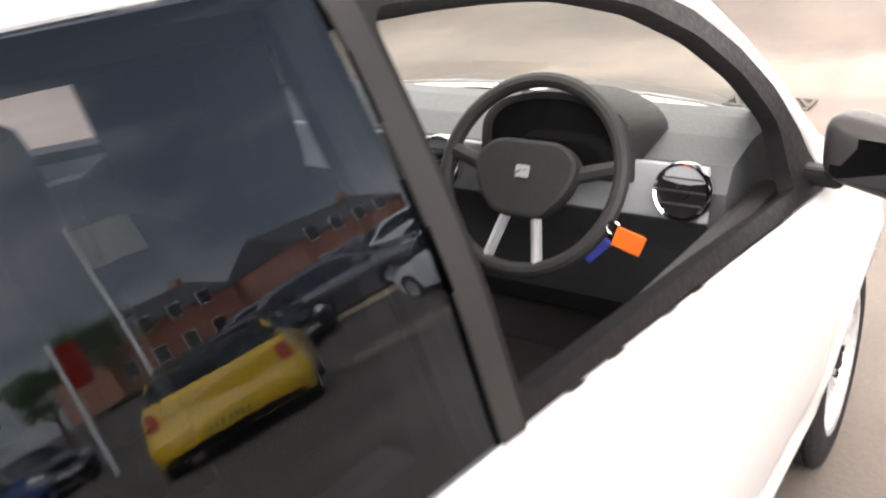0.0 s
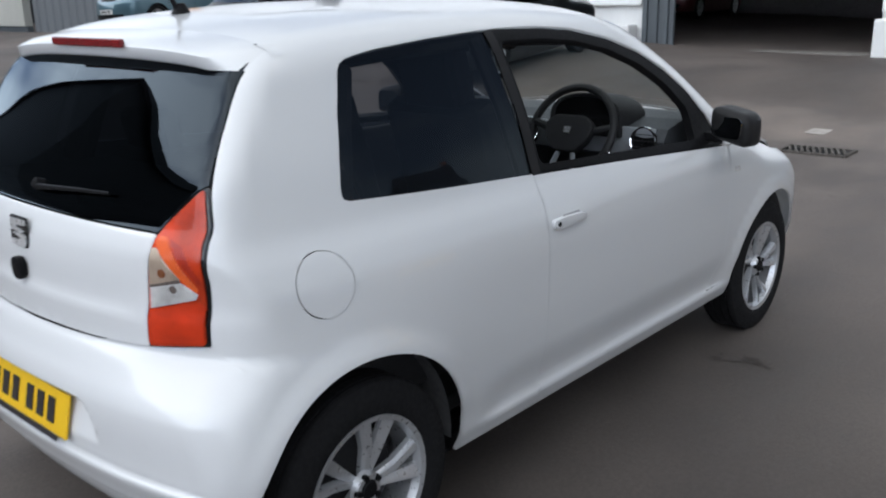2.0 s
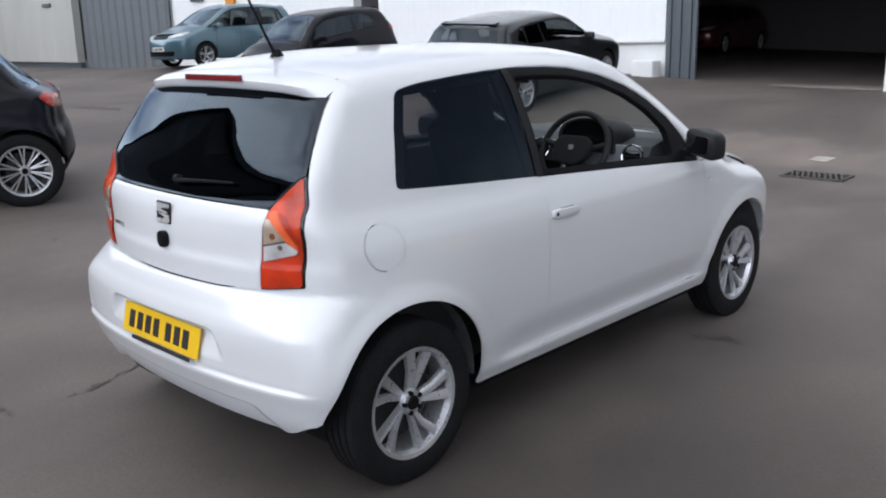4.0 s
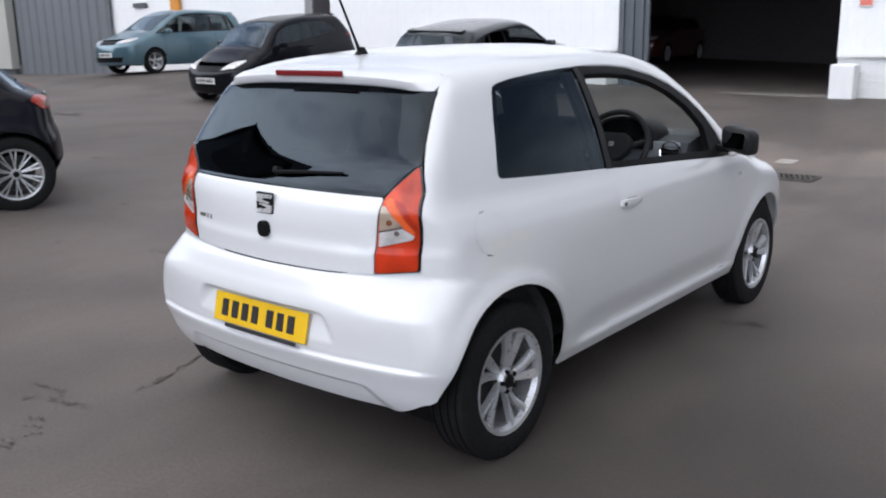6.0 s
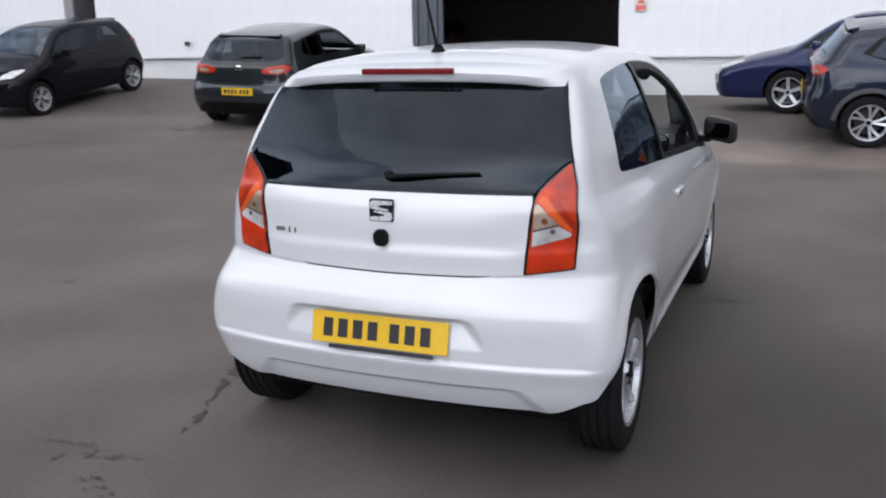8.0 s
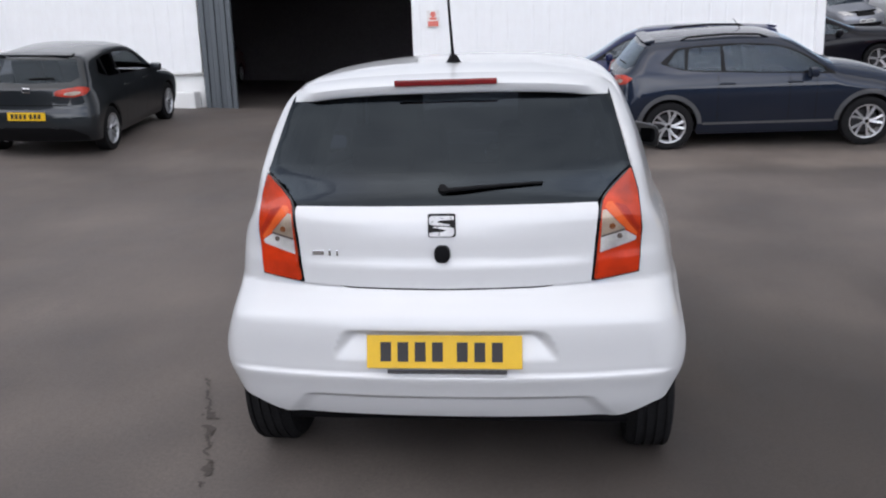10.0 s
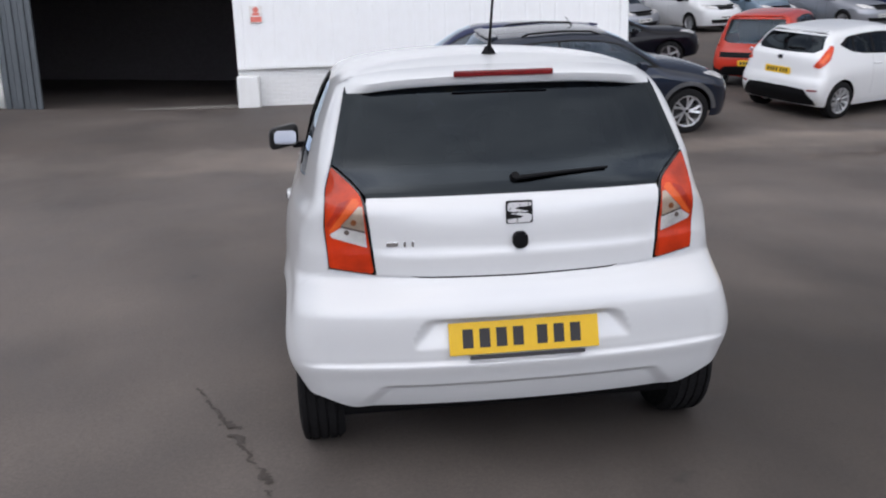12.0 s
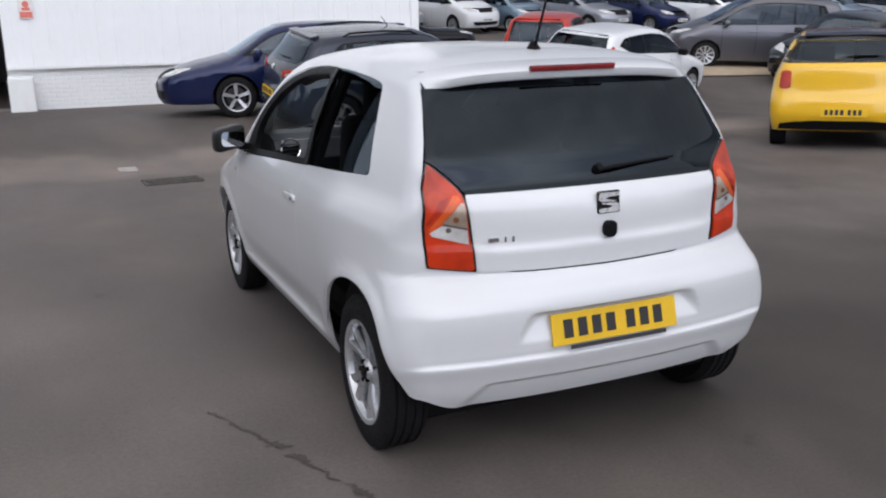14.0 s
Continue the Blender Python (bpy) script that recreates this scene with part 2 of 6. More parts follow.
LENS_RED = lens("red_lens", (0.54, 0.042, 0.008), vary=0.35)
LENS_TAN = lens("smoked_lens", (0.47, 0.37, 0.29), 0.08, 0.35, 0.3, 90)
LENS_DARK = lens("dark_red_lens", (0.42, 0.028, 0.010))
LENS_LOW = lens("deep_orange_lens", (0.60, 0.038, 0.006), vary=0.25)
LINER = plain("dusty_arch_liner", (0.085, 0.085, 0.088), 0.8, vary=0.3, scale=9)
LENS_RIB = lens("orange_rib_lens", (0.74, 0.115, 0.022), vary=0.15)
LENS_BULB = plain("bulb_seat", (0.16, 0.13, 0.12), 0.25, metal=0.4, coat=0.6, vary=0.2, scale=60)
AMBER_BULB = plain("amber_bulb", (0.20, 0.07, 0.025), 0.25, metal=0.2, coat=0.6, vary=0.2, scale=60)
LENS_DEEP = lens("deep_red_lens", (0.20, 0.012, 0.014), vary=0.2)
LENS_CLEAR = lens("clear_lens", (0.74, 0.73, 0.72), 0.1, 0.3, 0.35, 110)
YELLOW_PLATE = plain("yellow_plate", (0.78, 0.48, 0.012), 0.4, vary=0.04)
WHITE_PLATE = plain("white_plate", (0.72, 0.72, 0.70), 0.4, vary=0.04)
INK = plain("plate_ink", (0.02, 0.018, 0.02), 0.5)
ORANGE = plain("orange_tag", (0.9, 0.16, 0.02), 0.5)
BLUE_TAG = plain("blue_tag", (0.03, 0.04, 0.25), 0.5)
PRIVACY = glass("privacy_glass", (0.33, 0.34, 0.36), 0.044)
REAR_GLASS = glass("dark_rear_glass", (0.02, 0.023, 0.03), 0.038)
CLEAR = glass("clear_glass", (0.78, 0.82, 0.80))
WINDSCREEN = glass("windscreen_glass", (0.34, 0.37, 0.37), 0.11)
DARK_TINT = glass("dark_tinted_glass", (0.12, 0.13, 0.14))
TINT = glass("tinted_glass", (0.30, 0.33, 0.33))

# ---- geometry helpers ----
from mathutils import geometry


def link_mesh(name, verts, faces, mat, parent=None, label="", normals=None, smooth=True):
    me = bpy.data.meshes.new(name)
    me.from_pydata([tuple(v) for v in verts], [], [tuple(int(i) for i in f) for f in faces])
    me.validate()
    for p in me.polygons:
        p.use_smooth = smooth
    if mat:
        me.materials.append(mat)
    if normals is not None and len(normals) == len(me.vertices):
        me.normals_split_custom_set_from_vertices([tuple(v) for v in normals])
    ob = new(name, me)
    if parent:
        ob.parent = parent
    if label:
        ob["label"] = label
    return ob


def part(name, bm, mat, parent=None, label="", smooth=False, angle=35):
    me = bpy.data.meshes.new(name)
    if smooth:
        bmesh.ops.recalc_face_normals(bm, faces=bm.faces)
        for f in bm.faces:
            f.smooth = True
        for e in bm.edges:
            if len(e.link_faces) == 2 and e.calc_face_angle(0) > radians(angle):
                e.smooth = False
    bm.to_mesh(me)
    bm.free()
    me.materials.append(mat)
    ob = new(name, me)
    if parent:
        ob.parent = parent
    if label:
        ob["label"] = label
    return ob


def empty(name, m=None):
    ob = new(name)
    ob.empty_display_size = 0.2
    if m is not None:
        ob.matrix_world = m
    return ob


def box_bm(bm, size, at=(0, 0, 0), rot=(0, 0, 0), bevel=0.0, segs=2):
    made = bmesh.ops.create_cube(bm, size=1.0)["verts"]
    m = pose(*at, *rot) @ Matrix.Diagonal((*size, 1))
    bmesh.ops.transform(bm, matrix=m, verts=made)
    if bevel:
        edges = list({e for v in made for e in v.link_edges})
        bmesh.ops.bevel(bm, geom=edges, offset=bevel, segments=segs, affect="EDGES", profile=0.6)
    return bm


def box(size, at=(0, 0, 0), rot=(0, 0, 0), bevel=0.0, segs=2):
    return box_bm(bmesh.new(), size, at, rot, bevel, segs)


def lathe(profile, steps=48, axis="x"):
    """Turns (radius, along) points about an axis."""
    bm = bmesh.new()
    rings = []
    for k in range(steps):
        a = 2 * math.pi * k / steps
        c, s = math.cos(a), math.sin(a)
        ring = []
        for r, h in profile:
            co = {"x": (h, r * c, r * s), "y": (r * c, h, r * s), "z": (r * c, r * s, h)}[axis]
            ring.append(bm.verts.new(co))
        rings.append(ring)
    for k in range(steps):
        a, b = rings[k], rings[(k + 1) % steps]
        for i in range(len(profile) - 1):
            bm.faces.new((a[i], b[i], b[i + 1], a[i + 1]))
    bmesh.ops.remove_doubles(bm, verts=bm.verts, dist=1e-5)
    bmesh.ops.recalc_face_normals(bm, faces=bm.faces)
    return bm


def tube(points, radius, sides=8, closed=False, taper=1.0):
    bm = bmesh.new()
    pts = [Vector(p) for p in points]
    rings = []
    n = len(pts)
    for i, p in enumerate(pts):
        a = pts[(i - 1) % n] if closed or i > 0 else p
        b = pts[(i + 1) % n] if closed or i < n - 1 else p
        q = (b - a).to_track_quat("Z", "Y")
        r = radius * (1 + (taper - 1) * i / max(1, n - 1))
        rings.append([bm.verts.new(p + q @ Vector((r * math.cos(2 * math.pi * k / sides), r * math.sin(2 * math.pi * k / sides), 0))) for k in range(sides)])
    for i in range(n if closed else n - 1):
        a, b = rings[i], rings[(i + 1) % n]
        for k in range(sides):
            bm.faces.new((a[k], a[(k + 1) % sides], b[(k + 1) % sides], b[k]))
    if not closed:
        bm.faces.new(rings[0][::-1])
        bm.faces.new(rings[-1])
    bmesh.ops.recalc_face_normals(bm, faces=bm.faces)
    return bm


def prism(outline, depth, m=None, bevel=0.0):
    """A flat outline in x, y pulled up by depth, laid at the pose m."""
    bm = bmesh.new()
    f = bm.faces.new([bm.verts.new((x, y, 0)) for x, y in outline])
    up = bmesh.ops.extrude_face_region(bm, geom=[f])["geom"]
    bmesh.ops.translate(bm, verts=[v for v in up if isinstance(v, bmesh.types.BMVert)], vec=(0, 0, depth))
    bmesh.ops.recalc_face_normals(bm, faces=bm.faces)
    if bevel:
        bmesh.ops.bevel(bm, geom=list(bm.edges), offset=bevel, segments=2, affect="EDGES", profile=0.6)
    if m is not None:
        bmesh.ops.transform(bm, matrix=m, verts=bm.verts)
    return bm


def curve_through(*pts):
    """A smooth function through (x, y) pairs, with no overshoot."""
    xs, ys = np.array(pts, float).T
    d = np.diff(ys) / np.diff(xs)
    m = np.zeros(len(xs))
    m[0], m[-1] = d[0], d[-1]
    for i in range(1, len(xs) - 1):
        if d[i - 1] * d[i] > 0:
            m[i] = 2 * d[i - 1] * d[i] / (d[i - 1] + d[i])

    def at(v):
        v = np.clip(np.asarray(v, float), xs[0], xs[-1])
        i = np.clip(np.searchsorted(xs, v) - 1, 0, len(xs) - 2)
        h = xs[i + 1] - xs[i]
        t = (v - xs[i]) / h
        return (ys[i] * (1 + 2 * t) * (1 - t) ** 2 + m[i] * h * t * (1 - t) ** 2 + ys[i + 1] * t * t * (3 - 2 * t) + m[i + 1] * h * t * t * (t - 1))

    return at


def smooth_max(a, b, k):
    return np.maximum(a, b) + np.maximum(k - np.abs(a - b), 0) ** 2 / (4 * k)


def ease(v, lo, hi):
    t = np.clip((np.asarray(v, float) - lo) / (hi - lo), 0, 1)
    return t * t * (3 - 2 * t)


def dense(pts, step, closed=True):
    out = []
    pts = [np.array(p, float) for p in pts]
    ends = pts[1:] + ([pts[0]] if closed else [])
    for a, b in zip(pts, ends):
        n = max(1, int(np.ceil(np.linalg.norm(b - a) / step)))
        out += [a + (b - a) * i / n for i in range(n)]
    if not closed:
        out.append(pts[-1])
    return np.array(out)


def rounded(pts, r, n=5):
    """Closed outline with its corners rounded off by about r."""
    pts = [np.array(p, float) for p in pts]
    out = []
    for i, p in enumerate(pts):
        a, b = pts[i - 1] - p, pts[(i + 1) % len(pts)] - p
        la, lb = np.linalg.norm(a), np.linalg.norm(b)
        d = min(r, la * 0.45, lb * 0.45)
        s, e = p + a / la * d, p + b / lb * d
        for k in range(n + 1):
            t = k / n
            out.append(s * (1 - t) ** 2 + 2 * p * t * (1 - t) + e * t * t)
    return out


def inset(poly, d):
    """A closed outline moved inwards by d."""
    poly = np.asarray(poly, float)
    nxt, prv = np.roll(poly, -1, 0), np.roll(poly, 1, 0)
    area = np.sum(poly[:, 0] * nxt[:, 1] - nxt[:, 0] * poly[:, 1])
    t = nxt - prv
    t /= np.maximum(np.linalg.norm(t, axis=1, keepdims=True), 1e-9)
    nrm = np.stack([-t[:, 1], t[:, 0]], 1) * (1 if area > 0 else -1)
    return poly + nrm * d


def inside(points, poly):
    x, y = points[:, 0], points[:, 1]
    c = np.zeros(len(points), bool)
    j = len(poly) - 1
    for i in range(len(poly)):
        xi, yi, xj, yj = *poly[i], *poly[j]
        if yi != yj:
            c ^= ((yi > y) != (yj > y)) & (x < (xj - xi) * (y - yi) / (yj - yi) + xi)
        j = i
    return c


class Shape:
    """A car body as one smooth solid: y runs from the tail at 0 to the nose, x is across, z up."""

    def __init__(self, length, width, tail, roof, nose, taper, crown=(0.19, 0.2), roof_crown=(0.09, 0.25), nose_crown=(0.25, 0.2), soft=0.07, turn=(1.0, 2.7), dents=None, corner=None, bow=None):
        self.length, self.width, self.tail, self.roof, self.nose, self.taper = length, width, tail, roof, nose, taper
        self.crown, self.roof_crown, self.nose_crown, self.soft, self.dents = crown, roof_crown, nose_crown, soft, dents
        self.y0, self.y1 = turn
        self.corner, self.bow = corner, bow

    def value(self, x, y, z):
        a = np.abs(x)
        x2 = x * x
        side = a - self.width(z) * self.taper(y, z)
        bow = self.bow(z) if self.bow else 1.0
        back = self.tail(z) + bow * (self.crown[0] * x2 + self.crown[1] * x2 * x2) - y
        if self.dents:
            back = back + self.dents(x, z)
        top = z - (self.roof(y) - self.roof_crown[0] * x2 - self.roof_crown[1] * x2 * x2)
        front = y - (self.nose(z) - self.nose_crown[0] * x2 - self.nose_crown[1] * x2 * x2)
        v = smooth_max(side, back, self.corner(z) if self.corner else self.soft * 1.6)
        v = smooth_max(v, front, self.soft * 1.6)
        return smooth_max(v, top, self.soft)

    def rays(self, mode, u, v):
        u, v = np.asarray(u, float), np.asarray(v, float)
        zero, one = np.zeros_like(u), np.ones_like(u)
        if mode == "wrap":
            s, sg = np.abs(u), np.where(u < 0, -1.0, 1.0)
            th = np.where(s < self.y0, (s - self.y0) / self.y0, np.where(s > self.y1, (s - self.y1) / (self.length - self.y1), 0)) * math.pi / 2
            o = np.stack([zero, np.clip(s, self.y0, self.y1), v], -1)
            d = np.stack([sg * np.cos(th), np.sin(th), zero], -1)
        elif mode == "rear":
            o, d = np.stack([u, self.y0 * one, v], -1), np.stack([zero, -one, zero], -1)
        elif mode == "front":
            o, d = np.stack([u, self.y1 * one, v], -1), np.stack([zero, one, zero], -1)
        elif mode == "top":
            o, d = np.stack([u, v, 0.45 * one], -1), np.stack([zero, zero, one], -1)
        else:
            o, d = np.stack([zero, u, v], -1), np.stack([(1 if mode == "right" else -1) * one, zero, zero], -1)
        return o, d

    def project(self, mode, u, v):
        o, d = self.rays(mode, u, v)
        lo, hi = np.zeros(len(o)), np.full(len(o), 2.6)
        for _ in range(34):
            mid = (lo + hi) / 2
            p = o + d * mid[:, None]
            neg = self.value(p[:, 0], p[:, 1], p[:, 2]) < 0
            lo, hi = np.where(neg, mid, lo), np.where(neg, hi, mid)
        return o + d * ((lo + hi) / 2)[:, None]

    def normals(self, p):
        e, g = 2e-3, []
        for k in range(3):
            a, b = p.copy(), p.copy()
            a[:, k] += e
            b[:, k] -= e
            g.append(self.value(*a.T) - self.value(*b.T))
        g = np.stack(g, 1)
        return g / np.maximum(np.linalg.norm(g, axis=1, keepdims=True), 1e-9)

    def wrap_of(self, p):
        """(along, z) of places on the skin."""
        x, y, z = p.T
        s = y.copy()
        b, f = y < self.y0, y > self.y1
        s[b] = self.y0 - np.arctan2(self.y0 - y[b], np.abs(x[b])) / (math.pi / 2) * self.y0
        s[f] = self.y1 + np.arctan2(y[f] - self.y1, np.abs(x[f])) / (math.pi / 2) * (self.length - self.y1)
        return np.stack([s * np.where(x < 0, -1, 1), z], 1)

    def to_wrap(self, mode, pts, step=0.02, closed=False):
        pts = dense(pts, step, closed)
        return self.wrap_of(self.project(mode, pts[:, 0], pts[:, 1]))


def skin(shape, mode, outline, step=0.03, holes=(), lift=0.0, flange=0.012):
    """Verts, normals and triangles of a panel that lies on the shape."""
    outline = dense(outline, step * 1.2)
    loops = [outline, *[dense(h, step * 1.2) for h in holes]]
    lo, hi = outline.min(0), outline.max(0)
    gx, gy = np.meshgrid(np.arange(lo[0] + step * 0.37, hi[0], step), np.arange(lo[1] + step * 0.41, hi[1], step))
    grid = np.stack([gx.ravel(), gy.ravel()], 1)
    keep = inside(grid, outline)
    for h in loops[1:]:
        keep &= ~inside(grid, h)
    grid = grid[keep]
    rim = np.concatenate(loops)
    if len(grid):
        near = np.full(len(grid), 9.0)
        for k in range(0, len(rim), 200):
            d = np.linalg.norm(grid[:, None] - rim[None, k : k + 200], axis=2).min(1)
            near = np.minimum(near, d)
        grid = grid[near > step * 0.4]
    edges, base = [], 0
    for lp in loops:
        edges += [(base + i, base + (i + 1) % len(lp)) for i in range(len(lp))]
        base += len(lp)
    pts = np.concatenate([rim, grid])
    out = geometry.delaunay_2d_cdt([Vector(p) for p in pts], edges, [], 0, 1e-6)
    uv = np.array([tuple(v) for v in out[0]])
    tri = np.array([f for f in out[2] if len(f) == 3])
    mid = uv[tri].mean(1)
    ok = inside(mid, outline)
    for h in loops[1:]:
        ok &= ~inside(mid, h)
    tri = tri[ok]
    p = shape.project(mode, uv[:, 0], uv[:, 1])
    n = shape.normals(p)
    p = p + n * lift
    a, b, c = p[tri[:, 0]], p[tri[:, 1]], p[tri[:, 2]]
    flip = (np.cross(b - a, c - a) * n[tri[:, 0]]).sum(1) < 0
    tri[flip] = tri[flip][:, ::-1]
    faces = [tuple(t) for t in tri]
    if flange:
        count = {}
        for t in faces:
            for i in range(3):
                e = (t[i], t[(i + 1) % 3])
                count[tuple(sorted(e))] = count.get(tuple(sorted(e)), 0) + 1
        rimmed = [(t[i], t[(i + 1) % 3]) for t in faces for i in range(3) if count[tuple(sorted((t[i], t[(i + 1) % 3])))] == 1]
        used = sorted({i for e in rimmed for i in e})
        ids = {v: len(p) + k for k, v in enumerate(used)}
        p = np.concatenate([p, p[used] - n[used] * flange])
        n = np.concatenate([n, n[used]])
        faces += [(b, a, ids[a], ids[b]) for a, b in rimmed]
    return p, n, faces


def panel(name, shape, mode, outline, mat, parent, label="", step=0.03, holes=(), lift=0.0, flange=0.012, bow=None):
    """bow: (share, turn, tip) flattens the curve of a pane by a share, turns and tips it."""
    p, n, f = skin(shape, mode, outline, step, holes, lift, flange)
    if bow:
        n = n * (1 - bow[0]) + n.mean(0) * bow[0] + np.array([0, bow[1], bow[2]])
        n = n / np.linalg.norm(n, axis=1, keepdims=True)
    used = sorted({i for q in f for i in q})
    ids = {v: k for k, v in enumerate(used)}
    return link_mesh(name, p[used], [tuple(ids[i] for i in q) for q in f], mat, parent, label, n[used])


# ---- ground ----
WEST_RISE = curve_through((0, 0), (2, 0), (4.5, 0.04), (7, 0.16), (12, 0.33), (16, 0.385), (19, 0.37), (25, 0.15), (32, 0.0), (60, 0.0))


def ground_height(x, y):
    """The yard climbs a little to the west and towards the building, and again behind the eastern rows."""
    x, y = np.asarray(x, float), np.asarray(y, float)
    west = WEST_RISE(-x)
    late = 2.6 * ease(x, 4.5, 8.0)
    rise = 0.33 * ease(y - late, 8.3, 11.8)
    east = np.minimum(0.075 * np.maximum(y - 13.6, 0), 1.7) * ease(x, 4.2, 7.4)
    bank = 0.16 * ease(x, 9.3, 11.5) * ease(y, 10.8, 13.2)
    return west * ease(y, -9, 1) + rise + east + bank


def ground_at(x, y):
    return float(ground_height(x, y))


def ground_sheet():
    xs = np.unique(np.concatenate([np.linspace(-400, -40, 13), np.arange(-40, 40, 0.8), np.linspace(40, 400, 13)]))
    ys = np.unique(np.concatenate([np.linspace(-400, -30, 13), np.arange(-30, 46, 0.8), np.linspace(46, 400, 13)]))
    gx, gy = np.meshgrid(xs, ys)
    verts = np.stack([gx.ravel(), gy.ravel(), ground_height(gx, gy).ravel()], 1)
    w = len(xs)
    faces = [(j * w + i, j * w + i + 1, (j + 1) * w + i + 1, (j + 1) * w + i) for j in range(len(ys) - 1) for i in range(w - 1)]
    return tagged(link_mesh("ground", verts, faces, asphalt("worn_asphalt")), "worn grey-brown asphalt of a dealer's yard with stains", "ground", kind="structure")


ground_sheet()

# ---- wheels ----
WHEEL_CACHE = {}


def wheel_meshes(radius, width, rim_r, style):
    key = (radius, width, rim_r, style)
    if key in WHEEL_CACHE:
        return WHEEL_CACHE[key]
    h = width / 2
    tyre = lathe([(rim_r - 0.004, h - 0.012), (rim_r + 0.012, h - 0.002), (rim_r + 0.05 * radius / 0.29, h), (radius - 0.022, h - 0.006), (radius - 0.006, h - 0.012), (radius, h - 0.022),
                  *[(radius - d, (0.6 * c + o) * h) for c in (1, 0.33, -0.33, -1) for d, o in ((0, 0.06), (0.008, 0.05), (0.008, -0.05), (0, -0.06))], (radius, -h + 0.03), (radius - 0.02, -h + 0.006), (rim_r, -h + 0.01)], 56)
    t = part("tyre", tyre, RUBBER, None, smooth=True)
    rim = lathe([(rim_r - 0.004, -h + 0.02), (rim_r - 0.018, -0.02), (rim_r - 0.02, h - 0.03), (rim_r - 0.012, h - 0.008), (rim_r + 0.002, h - 0.004), (rim_r + 0.003, h - 0.012)], 56)
    back = lathe([(0.0, -0.01), (rim_r * 0.72, -0.01), (rim_r * 0.72, 0.0), (0.001, 0.0)], 32)
    groups = {"pairs": (5, 0.20), "five": (5, 0.0), "multi": (10, 0.09), "ten": (10, 0.0)}
    count, split = groups[style]
    bm = rim
    lean = 0.16 if style == "pairs" else 0.0
    for k in range(count):
        for sg in ((-1, 1) if split else (0,)):
            a0 = 2 * math.pi * k / count + (-0.05 if style == "pairs" else 0.35)
            w0, w1 = (0.011, 0.0205) if split else (0.022, 0.03)
            if style == "ten":
                w0, w1 = 0.012, 0.026
            if style == "multi":
                w0, w1 = 0.006, 0.008
            rows = []
            for r, w, dep in ((0.03, w0, h - 0.034), (rim_r * 0.55, (w0 + w1) / 2, h - 0.022), (rim_r - 0.008, w1, h - 0.012)):
                a = a0 + sg * split * (0.45 + 0.75 * r / rim_r) + lean * r / rim_r
                e, t2 = Vector((0, math.cos(a), math.sin(a))), Vector((0, -math.sin(a), math.cos(a)))
                rows.append([bm.verts.new(e * r + t2 * w * q + Vector((dep - dd, 0, 0))) for q, dd in ((-1, 0.022), (-0.86, 0.0), (0.2 * sg, 0.003), (0.84, 0.010 if style == "pairs" else 0.004), (1, 0.024))])
            for a, b in zip(rows, rows[1:]):
                for i in range(4):
                    bm.faces.new((a[i], a[i + 1], b[i + 1], b[i]))
    hub = bmesh.ops.create_cone(bm, segments=24, radius1=0.048, radius2=0.04, depth=0.02, cap_ends=True)["verts"]
    bmesh.ops.transform(bm, matrix=pose(h - 0.026, 0, 0, 0, 90, 0), verts=hub)
    r = part("rim", bm, ALLOY, None)
    for poly in r.data.polygons:
        poly.use_smooth = False
    d = part("brake_disc", back, SHADED_ALLOY, None)
    cap = part("hub_cap", lathe([(0.0001, h - 0.008), (0.022, h - 0.009), (0.027, h - 0.016)], 20), BLACK_TRIM, None)
    WHEEL_CACHE[key] = [(o.name.split(".")[0], o.data) for o in (t, r, d, cap)]
    for o in (t, r, d, cap):
        bpy.data.objects.remove(o)
    return WHEEL_CACHE[key]


def wheel(car, x, y, radius, width, rim_r, style):
    w = empty("wheel")
    w.parent = car
    w.matrix_basis = pose(x, y, radius - 0.004, 0, 0, 0 if x > 0 else 180)
    for name, data in wheel_meshes(radius, width, rim_r, style):
        o = new(name, data)
        o.parent = w
    return w


def arc(cy, cz, r, a0, a1, n=26):
    return [(cy + r * math.cos(radians(a0 + (a1 - a0) * i / n)), cz + r * math.sin(radians(a0 + (a1 - a0) * i / n))) for i in range(n + 1)]


def liner(cy, cz, r, x0, x1, name, car, mat):
    bm = bmesh.new()
    prev = None
    for y, z in arc(cy, cz, r, -4, 176, 30):
        tuck = 1 - 0.13 * max(0.0, (cy - y) / r) ** 2
        row = [bm.verts.new((x0, y, z)), bm.verts.new((x1 * tuck, y, z))]
        if prev:
            bm.faces.new((prev[0], prev[1], row[1], row[0]))
        prev = row
    inner = [bm.verts.new((x0, y, z)) for y, z in arc(cy, cz, r, -4, 176, 30)]
    bm.faces.new(inner)
    return part(name, bm, mat, car)


def plate(parent, m, mat, w=0.52, h=0.111, bars=True):
    p = part("number_plate", box((w, 0.006, h), bevel=0.002), mat, parent, "yellow number plate" if mat is YELLOW_PLATE else "white number plate")
    p.matrix_basis = m
    if bars:
        xs = [-0.195, -0.137, -0.079, -0.021, 0.062, 0.12, 0.178]
        for x in xs:
            b = part("bar", box((0.036 * w / 0.52, 0.003, h * 0.58), bevel=0.0), INK, p)
            b.matrix_basis = pose(x * w / 0.52, -0.0042, 0)
    return p


# grey that puts the handle cup's shade into colour; also draws seams
SHADOW_GAP = plain("recess_shade_and_seam_grey", (0.30, 0.30, 0.31), 0.5)


